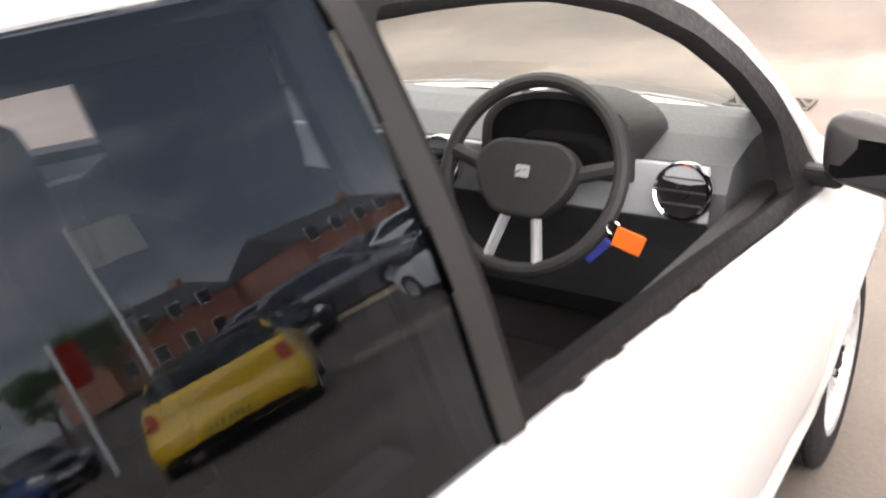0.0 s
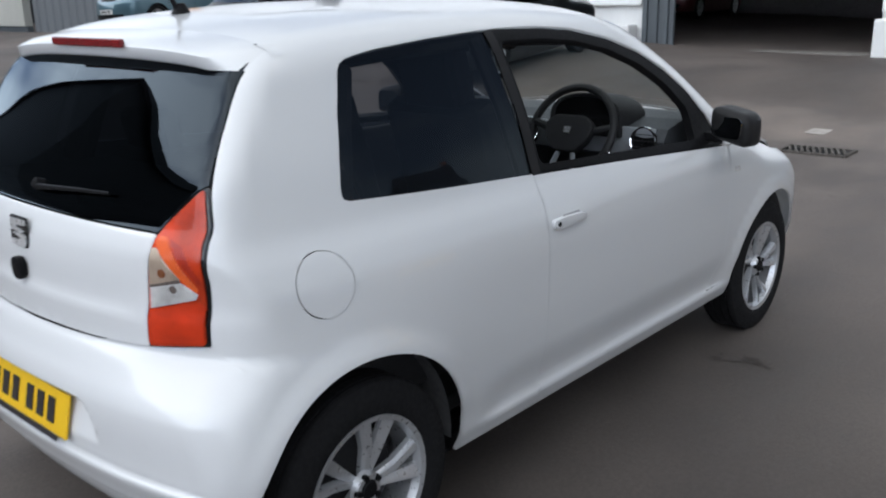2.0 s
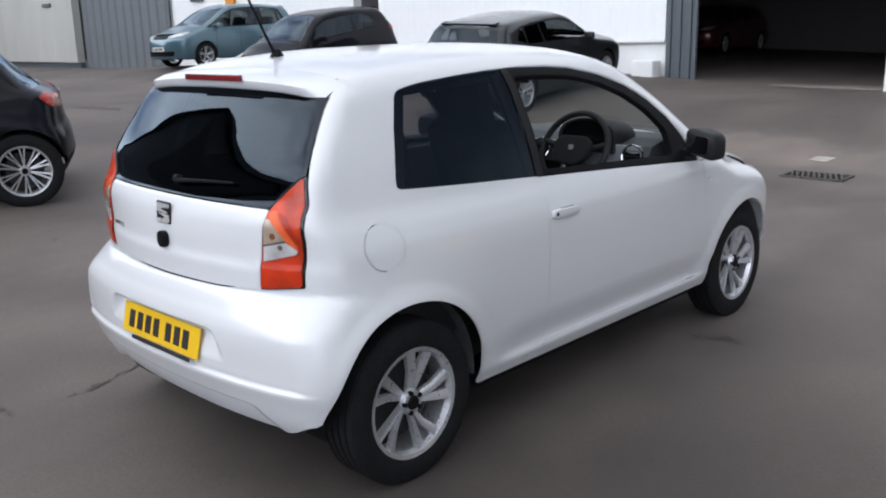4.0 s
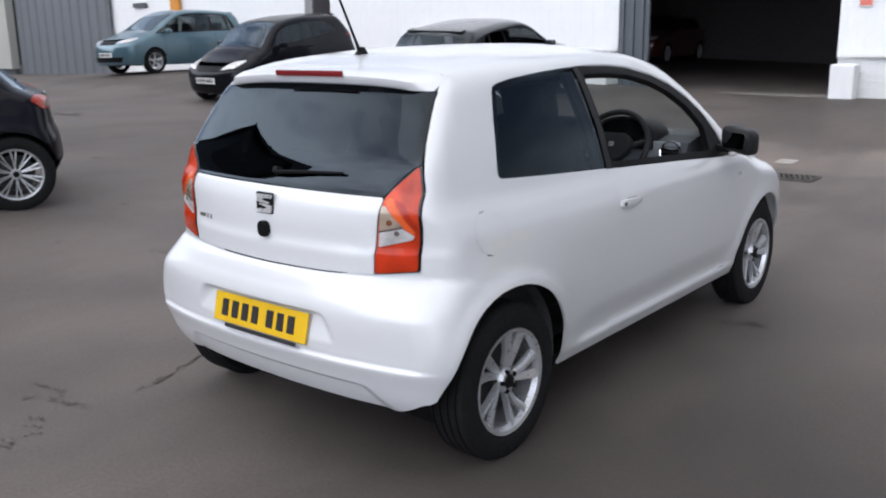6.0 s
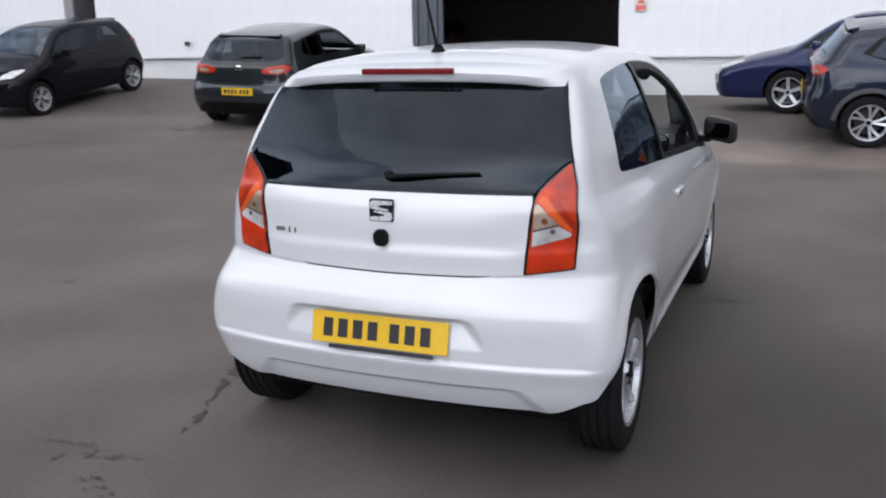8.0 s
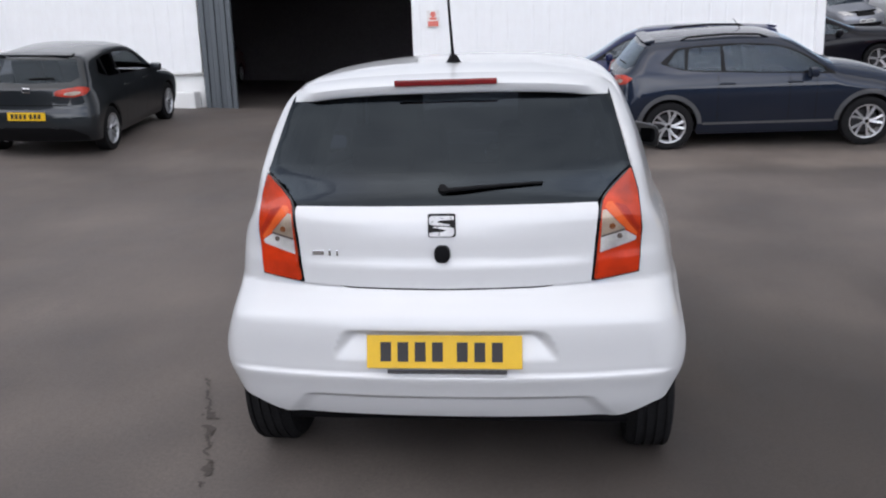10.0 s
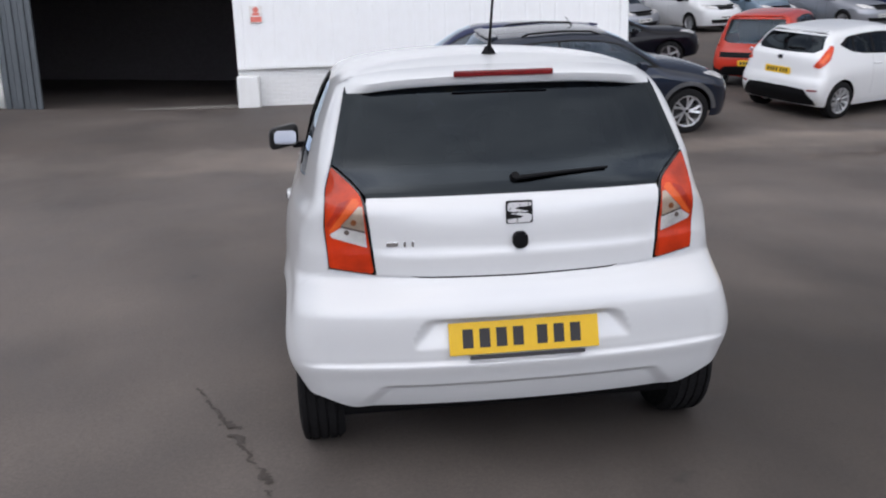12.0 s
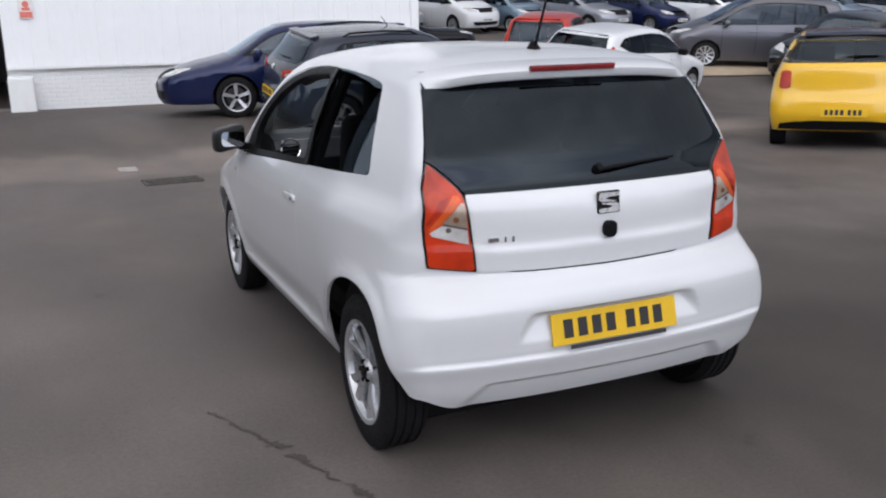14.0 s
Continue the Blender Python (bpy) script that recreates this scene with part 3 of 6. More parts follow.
# ---- the white three-door hatchback ----
def white_dents(x, z):
    """Sunk plate tray, ledge and lower notch of the rear bumper, soft fold of the tailgate."""
    a = np.abs(x)
    edge = 0.455 - 0.86 * np.clip(z - 0.44, 0, 0.2)
    tray = ease(edge - a, -0.02, 0.05) * ease(z, 0.42, 0.46) * ease(0.594 - z, 0, 0.022)
    sunk = 0.010 + 0.027 * ease(z, 0.45, 0.59)
    ledge = 0.016 * ease(z, 0.424, 0.441) * (1 - ease(z, 0.45, 0.60)) * (1 - ease(a, 0.66, 0.80))
    low = ease(0.555 - 0.9 * np.clip(z - 0.26, 0, 0.2) - a, -0.03, 0.04) * ease(0.352 - z, 0, 0.014) * ease(z, 0.20, 0.23)
    fold = 0.004 * ease(z, 0.792, 0.815) * (1 - ease(z, 0.815, 0.90)) * (1 - ease(a, 0.40, 0.50))
    return np.maximum(sunk * tray, ledge) + 0.016 * low + fold


def white_taper(y, z):
    high = 0.06 + 0.94 * ease(z, 0.46, 0.80)
    rear = 0.058 * np.clip((0.95 - y) / 0.55, 0, 2) ** 2 * high
    front = 0.045 * np.clip((y - 2.55) / 0.8, 0, 2) ** 2
    flare = 0.012 * np.exp(-(((y - 0.55) / 0.30) ** 2) - ((z - 0.62) / 0.12) ** 2) + 0.012 * np.exp(-(((y - 2.94) / 0.30) ** 2) - ((z - 0.62) / 0.12) ** 2)
    crease = 0.017 * ease(0.47 - z, 0, 0.125) * ease(z, 0.310, 0.334) * ease(y, 0.92, 1.08) * ease(2.60 - y, 0, 0.14)
    lip = 0.0
    for cy in (0.527, 2.945):
        lip = lip + 0.011 * (1 - ease(np.hypot(y - cy, z - 0.298), 0.365, 0.425)) * ease(z, 0.34, 0.44)
    return 1 - rear - front + flare - crease + lip


WHITE_SHAPE = Shape(
    3.557,
    width=curve_through((0.18, 0.735), (0.25, 0.765), (0.31, 0.789), (0.36, 0.797), (0.45, 0.807), (0.6, 0.818), (0.75, 0.82), (0.84, 0.812), (0.91, 0.79), (0.97, 0.758), (1.03, 0.741), (1.1, 0.7225), (1.2, 0.687), (1.345, 0.623), (1.42, 0.587), (1.5, 0.55)),
    tail=curve_through((0.18, 0.16), (0.25, 0.10), (0.31, 0.065), (0.375, 0.040), (0.425, 0.020), (0.46, 0.014), (0.60, 0.024), (0.63, 0.031), (0.66, 0.045), (0.70, 0.066), (0.722, 0.086), (0.76, 0.0835), (0.80, 0.082), (0.83, 0.087), (0.88, 0.090), (0.934, 0.098), (0.985, 0.126), (1.0, 0.142), (1.1, 0.20), (1.2, 0.266), (1.345, 0.372), (1.40, 0.43), (1.5, 0.75)),
    roof=curve_through((0.3, 1.405), (0.45, 1.432), (0.62, 1.452), (1.0, 1.474), (1.45, 1.478), (1.8, 1.462), (2.0, 1.425), (2.2, 1.335), (2.5, 1.155), (2.75, 1.01), (2.86, 0.968), (3.1, 0.915), (3.35, 0.83), (3.5, 0.72), (3.56, 0.62)),
    nose=curve_through((0.18, 3.44), (0.3, 3.53), (0.45, 3.557), (0.6, 3.55), (0.75, 3.49), (0.9, 3.36), (1.0, 3.1)),
    taper=white_taper, dents=white_dents, turn=(1.0, 2.6), corner=lambda z: 0.115 - 0.055 * ease(z, 0.6, 0.78), bow=lambda z: 0.55 + 0.45 * ease(z, 0.6, 0.74) - 0.56 * ease(z, 0.84, 1.12))

LAMP = [(0.492, 0.733), (0.647, 0.752), (0.656, 0.90), (0.645, 1.02), (0.623, 1.098), (0.600, 1.083), (0.560, 1.045), (0.530, 1.012), (0.518, 0.985), (0.506, 0.88)]


def white_car():
    S = WHITE_SHAPE
    car = tagged(empty("hatchback_car"), "white three-door hatchback with lowered door windows and tinted rear glass", "car")
    ay, az, ar = 0.523, 0.298, 0.360
    fy, fr = 2.945, 0.345
    belt = curve_through((0.5, 1.03), (0.56, 1.022), (0.9, 1.0), (1.25, 0.977), (1.8, 0.945), (2.4, 0.905), (2.6, 0.89))
    seam_y = list(np.linspace(0.47, 1.95, 30))
    seam = [(y, float(S.roof(y)) - 0.058) for y in seam_y]
    for sg, mode in ((1, "right"), (-1, "left")):
        fl = lambda pts: [(sg * x, z) for x, z in pts]  # noqa: E731
        # body side: quarter, rear pillar, roof rail and screen pillar
        top = [(0.634, 1.317), (0.648, 1.333), (0.675, 1.344), (0.72, 1.352), (0.78, 1.360), (0.94, 1.373), (1.15, 1.384), (1.35, 1.389), (1.50, 1.386), (1.66, 1.374), (1.85, 1.336), (2.0, 1.288), (2.15, 1.212), (2.27, 1.128), (2.38, 1.025), (2.452, 0.925), (2.46, 0.905)]
        chain = [S.to_wrap(mode, [(1.248, 0.25), (0.884, 0.25)]), S.to_wrap(mode, arc(ay, az, ar, -8, 116))]
        chain += [S.to_wrap("rear", fl([(0.664, 0.735), (0.651, 0.752), (0.661, 0.90), (0.650, 1.02), (0.629, 1.102), (0.608, 1.17), (0.585, 1.26), (0.562, 1.352), (0.552, 1.380)]))]
        chain += [S.to_wrap(mode, seam), S.to_wrap(mode, [(2.1, 1.335), (2.35, 1.185), (2.6, 1.035), (2.72, 0.965), (2.62, 0.90), (2.475, 0.90)]), S.to_wrap(mode, top[::-1]), S.to_wrap(mode, [(0.622, 1.290), (0.592, 1.22), (0.559, 1.11), (0.548, 1.060), (0.546, 1.038), (0.551, 1.028), (0.565, 1.0232), (0.62, 1.0195), (1.248, 0.979)])]
        out = np.concatenate(chain)
        fuel = S.to_wrap(mode, arc(0.440, 0.856, 0.078, 0, 350, 40)) if sg > 0 else None
        panel("body_side", S, "wrap", out, WHITE, car, step=0.028, holes=[fuel] if sg > 0 else [])
        if sg > 0:
            panel("fuel_flap", S, "wrap", inset(fuel, 0.0025), WHITE, car, "round white fuel flap")
        # door, sill, wing
        door = rounded([(1.253, 0.3205), (2.40, 0.3205), (2.485, 0.46), (2.485, 0.72), (2.47, 0.898), (1.9, float(belt(1.9)) - 0.002), (1.253, 0.976)], 0.012)
        d = panel("door", S, "wrap", S.to_wrap(mode, door, closed=True), WHITE, car, step=0.028)
        panel("sill", S, "wrap", S.to_wrap(mode, [(1.252, 0.25), (2.603, 0.25), (2.602, 0.3193), (1.252, 0.3193)], closed=True), WHITE, car)
        wing = [S.to_wrap(mode, [(2.489, 0.895), (2.489, 0.46), (2.415, 0.322)]), S.to_wrap(mode, arc(fy, az, fr, 176, 40))]
        wing += [S.wrap_of(S.project("wrap", np.array([sg * 3.33, sg * 3.33]), np.array([0.56, 0.70])))]
        wing += [S.to_wrap(mode, [(3.05, 0.80), (2.9, 0.895), (2.74, 0.955), (2.625, 0.897)])]
        panel("wing", S, "wrap", np.concatenate(wing), WHITE, car)
        # black strips added behind the door edges to deepen the shade in the gaps
        for y0, z0, z1 in ((1.243, 0.330, 0.972), (2.480, 0.47, 0.89)):
            panel("door_gap_backing", S, mode, dense([(y0, z0), (y0 + 0.014, z0), (y0 + 0.014, z1), (y0, z1)], 0.02), BLACK_TRIM, car, "black backing strip added to shade the door gap", step=0.03, lift=-0.009, flange=0.0)
        panel("side_indicator", S, mode, rounded([(2.515, 0.79), (2.56, 0.79), (2.555, 0.81), (2.515, 0.81)], 0.006), LENS_CLEAR, car, "small clear side indicator", step=0.01, lift=0.003)
        # windows
        quarter = rounded([(0.541, 1.030), (0.560, 1.020), (1.255, 0.977), (1.226, 1.384), (1.1, 1.382), (0.94, 1.372), (0.78, 1.360), (0.655, 1.342), (0.622, 1.31), (0.586, 1.22), (0.552, 1.10)], 0.012)
        panel("quarter_window", S, mode, quarter, PRIVACY, car, "dark tinted rear quarter window", step=0.035, lift=-0.004, flange=0.004, bow=(0.5, 0.031, -0.100))
        pillar = [(1.250, 0.980), (1.288, 0.976), (1.272, 1.2), (1.256, 1.385), (1.221, 1.382)]
        panel("window_pillar", S, mode, dense(pillar, 0.03), PILLAR, car, "satin black window pillar trim", step=0.03, lift=0.0015, flange=0.004)
        outer = dense([(1.290, 0.980), (1.8, 0.949), (2.447, 0.908), (2.37, 1.022), (2.262, 1.122), (2.145, 1.203), (2.0, 1.277), (1.85, 1.325), (1.66, 1.364), (1.5, 1.379), (1.258, 1.386)], 0.03)
        pane = rounded([(1.297, 1.0), (2.26, 0.947), (2.245, 1.06), (2.12, 1.165), (1.98, 1.243), (1.82, 1.300), (1.64, 1.336), (1.48, 1.350), (1.270, 1.354)], 0.03)
        panel("window_frame", S, mode, outer, BLACK_TRIM, car, "black door window frame", step=0.03, holes=[dense(pane, 0.03)], flange=0.03)
        # door handle
        hx = float(S.project(mode, np.array([1.35]), np.array([0.832]))[0, 0])
        # cup behind the grip, its shade put in as grey
        cup = part("handle_recess", box((0.008, 0.085, 0.040), bevel=0.003), SHADOW_GAP, d)
        cup.matrix_basis = pose(hx - sg * 0.0035, 1.372, 0.831)
        grip = prism(rounded([(-0.085, -0.013), (-0.05, -0.017), (0.05, -0.014), (0.082, -0.010), (0.086, 0.006), (0.05, 0.014), (-0.05, 0.017), (-0.085, 0.013)], 0.012), 0.016, bevel=0.004)
        for v in grip.verts:
            v.co.z -= 0.9 * v.co.x * v.co.x
        hd = part("door_handle", grip, WHITE, d, smooth=True)
        hd.matrix_basis = pose(hx + sg * 0.002, 1.355, 0.833) @ Matrix(((0, 0, sg, 0), (1, 0, 0, 0), (0, 1, 0, 0), (0, 0, 0, 1)))
        lk = part("lock", lathe([(0.0001, 0.004), (0.0065, 0.003), (0.0075, 0.0)], 14), BLACK_TRIM, hd)
        lk.matrix_basis = pose(-0.068, 0, 0.0125, 0, -90, 0)
        # door mirror
        mb = bmesh.new()
        box_bm(mb, (0.165, 0.105, 0.122), (0, 0, 0), (0, 0, 0), 0.042, 4)
        for v in mb.verts:
            v.co.y += 0.05 * (1 - abs(v.co.x) / 0.1) * (1 if v.co.y > 0 else 0)
            v.co.z += 0.02 * v.co.x * sg / 0.1 * -1
        mir = part("door_mirror", mb, PILLAR, car, "satin black door mirror", smooth=True)
        mir.matrix_basis = pose(sg * 0.878, 2.345, 0.995, 0, 0, sg * -8)
        mg = part("mirror_glass", prism(rounded([(-0.062, -0.036), (0.062, -0.040), (0.064, 0.038), (-0.056, 0.040)], 0.026), 0.004, pose(0, 0.002, 0, 90), 0.0), MIRROR, mir)
        mg.matrix_basis = pose(0, -0.0545 if sg > 0 else -0.063, 0, -5 if sg > 0 else -3.0, 0, -7 if sg > 0 else -9)
        ft = part("mirror_foot", box((0.10, 0.055, 0.035), bevel=0.012), BLACK_TRIM, mir)
        ft.matrix_basis = pose(sg * -0.095, 0.0, -0.048)
        # rear lamp
        flip = np.array([sg, 1])
        lamp = panel("tail_lamp", S, "rear", dense(rounded(inset(LAMP, 0.0055), 0.012, 3), 0.02) * flip, LENS_RED, car, "orange-red tail lamp", step=0.02, lift=0.007)
        panel("lamp_surround", S, "rear", dense(LAMP, 0.02) * flip, GLOSS_BLACK, lamp, "black lamp surround", step=0.02, lift=0.002)
        panel("lamp_lower", S, "rear", dense([(0.5005, 0.744), (0.639, 0.761), (0.646, 0.846), (0.634, 0.856), (0.511, 0.824)], 0.015) * flip, LENS_LOW, lamp, "deep red lower lamp lens", step=0.015, lift=0.0085)
        panel("reversing_lens", S, "rear", dense([(0.5165, 0.884), (0.5225, 0.964), (0.534, 0.966), (0.596, 0.904)], 0.012) * flip, LENS_TAN, lamp, "peach indicator lens", step=0.012, lift=0.010)
        panel("reflector", S, "rear", dense([(0.5135, 0.829), (0.5165, 0.880), (0.594, 0.899), (0.634, 0.873), (0.628, 0.862)], 0.012) * flip, LENS_CLEAR, lamp, "bright reversing light reflector", step=0.008, lift=0.0105)
        panel("lens_bar", S, "rear", dense([(0.5165, 0.879), (0.5165, 0.885), (0.593, 0.905), (0.596, 0.898)], 0.012) * flip, LENS_BULB, lamp, "dark bar between the lamp lenses", step=0.012, lift=0.0112)
        panel("lamp_rib", S, "rear", dense([(0.530, 0.976), (0.604, 0.899), (0.632, 0.878), (0.636, 0.886), (0.556, 0.988), (0.540, 0.988)], 0.015) * flip, LENS_RIB, lamp, "pale orange diagonal lens rib", step=0.012, lift=0.0098)
        panel("lamp_shade", S, "rear", dense([(0.566, 0.986), (0.640, 0.896), (0.645, 0.905), (0.600, 0.975)], 0.015) * flip, LENS_DARK, lamp, "dark red inner lens", step=0.012, lift=0.0095)
        for bx, bz, br, mat in ((0.577, 0.881, 0.009, LENS_BULB), (0.553, 0.915, 0.010, AMBER_BULB)):
            panel("bulb", S, "rear", dense([(bx + br * math.cos(a * 0.6283), bz + br * math.sin(a * 0.6283)) for a in range(10)], 0.01) * flip, mat, lamp, "dark bulb seat", step=0.01, lift=0.0125)
        for cy, r in ((ay, ar + 0.012), (fy, fr + 0.012)):
            liner(cy, az, r, sg * 0.45, sg * 0.735, "arch_liner", car, LINER)
    # rear bumper
    right = [S.to_wrap("right", arc(ay, az, ar, 176, 116)), S.to_wrap("rear", [(0.664, 0.735), (0.651, 0.748), (0.493, 0.727), (0.3, 0.719), (0.02, 0.716)])]
    half = np.concatenate(right)
    low = S.wrap_of(S.project("wrap", np.linspace(0.04, abs(half[0][0]) - 0.012, 40), 0.256 + 0.055 * ease(np.linspace(0, 1, 40), 0.80, 1.0) ** 1.5))
    mir_half = half * np.array([-1, 1])
    out = np.concatenate([half, mir_half[::-1], low[::-1] * np.array([-1, 1]), low])
    panel("rear_bumper", S, "wrap", out, WHITE, car, step=0.0075, flange=0.03)
    # tailgate and rear window
    edge = [(0.487, 0.731), (0.501, 0.88), (0.512, 0.975), (0.508, 0.992)]
    gate = dense([(-x, z) for x, z in edge[::-1]] + [(-0.3, 0.724), (0, 0.721), (0.3, 0.724)] + edge, 0.02)
    tg = panel("tailgate", S, "rear", gate, WHITE, car, step=0.025)
    ge = [(0.509, 0.996), (0.526, 1.018), (0.556, 1.052), (0.596, 1.09), (0.620, 1.104), (0.603, 1.17), (0.580, 1.26), (0.557, 1.350), (0.48, 1.366), (0.3, 1.378)]
    gl = dense([(-x, z) for x, z in ge[::-1]] + ge, 0.02)
    panel("rear_window", S, "rear", gl, REAR_GLASS, tg, "dark tinted rear window", step=0.03, lift=0.001, flange=0.004)
    band = dense(ge[:5] + [(0.594, 1.10), (0.54, 1.06), (0.50, 1.022), (0, 1.018), (-0.50, 1.022), (-0.54, 1.06), (-0.594, 1.10)] + [(-x, z) for x, z in ge[:5][::-1]], 0.02)
    panel("window_border", S, "rear", band, BLACK_TRIM, tg, step=0.03, lift=-0.006)
    # roof, bonnet, windscreen
    edge3 = S.project("right", *np.array(seam).T)
    loop = [(x, y) for x, y in edge3[:, :2]]
    panel("roof", S, "top", dense([(-0.5, 0.435), (0, 0.425), (0.5, 0.435)] + loop + [(0.3, 1.985), (0, 2.0), (-0.3, 1.985)] + [(-x, y) for x, y in loop[::-1]], 0.03), WHITE, car, step=0.05)
    ws = [(0.545, 1.965), (0.60, 2.2), (0.655, 2.5), (0.675, 2.70), (0.35, 2.79), (0, 2.81)]
    panel("windscreen", S, "top", dense([(0, 2.01), (0.3, 1.995)] + ws + [(-x, y) for x, y in ws[:-1][::-1]] + [(-0.3, 1.995)], 0.03), CLEAR, car, "clear windscreen", step=0.06, flange=0.004)
    bn = [(0.02, 2.83), (0.35, 2.81), (0.67, 2.74), (0.665, 2.95), (0.62, 3.12), (0.5, 3.3), (0.25, 3.38), (0, 3.40)]
    panel("bonnet", S, "top", dense(bn + [(-x, y) for x, y in bn[1:-1][::-1]], 0.03), WHITE, car, step=0.05)
    fb = np.concatenate([S.to_wrap("right", arc(fy, az, fr, 38, -8)), S.wrap_of(S.project("wrap", np.linspace(3.36, 3.555, 14), np.full(14, 0.26)))])
    up = S.wrap_of(S.project("wrap", np.linspace(3.34, 3.555, 14), np.linspace(0.70, 0.735, 14)))
    for sg in (1, -1):
        panel("front_bumper", S, "wrap", np.concatenate([fb, up[::-1]]) * np.array([sg, 1]), WHITE, car, step=0.035)
        panel("headlamp", S, "front", dense(rounded([(0.40, 0.715), (0.60, 0.72), (0.63, 0.80), (0.50, 0.82), (0.42, 0.78)], 0.03), 0.02) * np.array([sg, 1]), LENS_CLEAR, car, "clear headlamp", step=0.03, lift=0.008)
    panel("grille", S, "front", dense(rounded([(-0.36, 0.64), (0.36, 0.64), (0.33, 0.71), (-0.33, 0.71)], 0.02), 0.03), BLACK_TRIM, car, step=0.04, lift=0.006)
    plate(car, pose(0, 3.566, 0.45, 0, 0, 180), WHITE_PLATE)
    # closing panel under the joint of roof and spoiler
    cl = [(x, 0.385 + 0.15 * x * x) for x in np.linspace(-0.585, 0.585, 25)]
    panel("roof_header", S, "top", dense(cl + [(0.59, 0.60), (-0.59, 0.60)], 0.03), WHITE, car, step=0.03, lift=-0.006)
    # spoiler lip with brake light
    bm = bmesh.new()
    rows = []
    for x in np.linspace(-0.578, 0.578, 45):
        x2 = x * x
        e = ease(abs(x), 0.46, 0.578)
        ztop = float(S.project("top", np.array([x * 0.985]), np.array([0.478]))[0, 2])
        lie = S.project("rear", np.full(5, x), np.array([1.400, 1.385, 1.37, 1.356, 1.347]) - 0.014 * e)
        yb = 0.338 + 0.10 * x2
        free = [(0.41, ztop - 0.012), (yb + 0.008, ztop - 0.028), (yb, ztop - 0.035), (yb + 0.005, ztop - 0.060), (yb + 0.014, ztop - 0.066)]
        pts = [(0.478, ztop - 0.001)]
        for (fy_, fz), q in zip(free, lie):
            w = e * 0.97
            pts.append((fy_ * (1 - w) + (q[1] - 0.002) * w, fz * (1 - w) + q[2] * w))
        pts.append((float(lie[-1][1]) + 0.02, float(lie[-1][2]) - 0.002))
        sink = 0.004 * ease(abs(x), 0.56, 0.578)
        rows.append([bm.verts.new((x, yy + sink, zz - sink)) for yy, zz in pts])
    for a, b in zip(rows, rows[1:]):
        for i in range(6):
            bm.faces.new((a[i], a[i + 1], b[i + 1], b[i]))
    sp = part("spoiler", bm, WHITE, car, smooth=True, angle=50)
    bl = part("brake_light", box((0.355, 0.016, 0.021), bevel=0.005), LENS_DEEP, sp, "dark red high brake light")
    zt = float(S.roof(0.47))
    bl.matrix_basis = pose(0, 0.3345, zt - 0.0475, 8)
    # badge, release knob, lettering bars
    y = lambda x, z: float(S.project("rear", np.array([x]), np.array([z]))[0, 1])  # noqa: E731
    bd = part("badge", prism(rounded([(-0.046, -0.039), (0.046, -0.039), (0.046, 0.039), (-0.046, 0.039)], 0.008), 0.006, bevel=0.002), GLOSS_BLACK, tg, "black and chrome maker's badge")
    bd.matrix_basis = pose(0, y(0, 0.934) - 0.001, 0.934, 86)
    upper = [(-0.041, 0.008), (-0.041, 0.026), (-0.034, 0.034), (0.041, 0.034), (0.041, 0.021), (-0.004, 0.019), (-0.016, 0.013), (0.030, 0.004), (0.020, 0.000), (-0.030, 0.004)]
    for turn in (1, -1):
        part("badge_blade", prism(rounded([(turn * u, turn * v - 0.002) for u, v in upper], 0.002, 2), 0.004), CHROME_LIGHT, bd).matrix_basis = pose(0, 0, 0.0055)
    kn = part("release_knob", prism(rounded([(-0.014, -0.030), (0.014, -0.030), (0.026, -0.016), (0.026, 0.014), (0.014, 0.028), (-0.014, 0.028), (-0.026, 0.014), (-0.026, -0.016)], 0.008, 3), 0.022, bevel=0.005), BLACK_TRIM, tg, "black eight-sided tailgate release", smooth=True)
    kn.matrix_basis = pose(0, y(0, 0.842), 0.842, 90)
    for x, w, h in ((-0.430, 0.040, 0.015), (-0.389, 0.008, 0.020), (-0.362, 0.008, 0.020)):
        b = part("lettering_bar", box((w, 0.004, h), bevel=0.001), CHROME, tg)
        b.matrix_basis = pose(x, y(x, 0.838) - 0.002, 0.838)
    plate(car, pose(0, 0.034, 0.518, -13), YELLOW_PLATE)
    st = part("dealer_strip", box((0.40, 0.004, 0.014), bevel=0.001), INK, car)
    st.matrix_basis = pose(0.01, 0.0185, 0.4535, -13)
    # wiper
    wy = lambda x, z: y(x, z) - 0.016  # noqa: E731
    wp = part("rear_wiper", tube([(0.0, wy(0, 1.040), 1.040), (0.06, wy(0.06, 1.046) - 0.006, 1.046), (0.20, wy(0.2, 1.054), 1.054), (0.33, wy(0.33, 1.060), 1.060)], 0.0085, 8, taper=0.5), BLACK_TRIM, tg, "black rear wiper", smooth=True)
    wb = part("wiper_boss", lathe([(0.0001, 0.024), (0.013, 0.022), (0.018, 0.0)], 20, "z"), BLACK_TRIM, wp, smooth=True)
    wb.matrix_basis = pose(0, y(0, 1.04), 1.04, 60)
    # aerial
    az0 = float(S.project("top", np.array([0.0]), np.array([0.622]))[0, 2])
    an = part("aerial", tube([(0, 0.615, az0 - 0.004), (0, 0.60, az0 + 0.03), (0, 0.585, az0 + 0.06), (0, 0.42, az0 + 0.385)], 0.0085, 8, taper=0.45), BLACK_TRIM, car, "black roof aerial", smooth=True)
    af = part("aerial_foot", lathe([(0.0001, 0.03), (0.012, 0.028), (0.026, 0.004), (0.03, 0.0)], 20, "z"), BLACK_TRIM, an, smooth=True)
    af.matrix_basis = pose(0, 0.622, az0 - 0.002)
    bolt = None
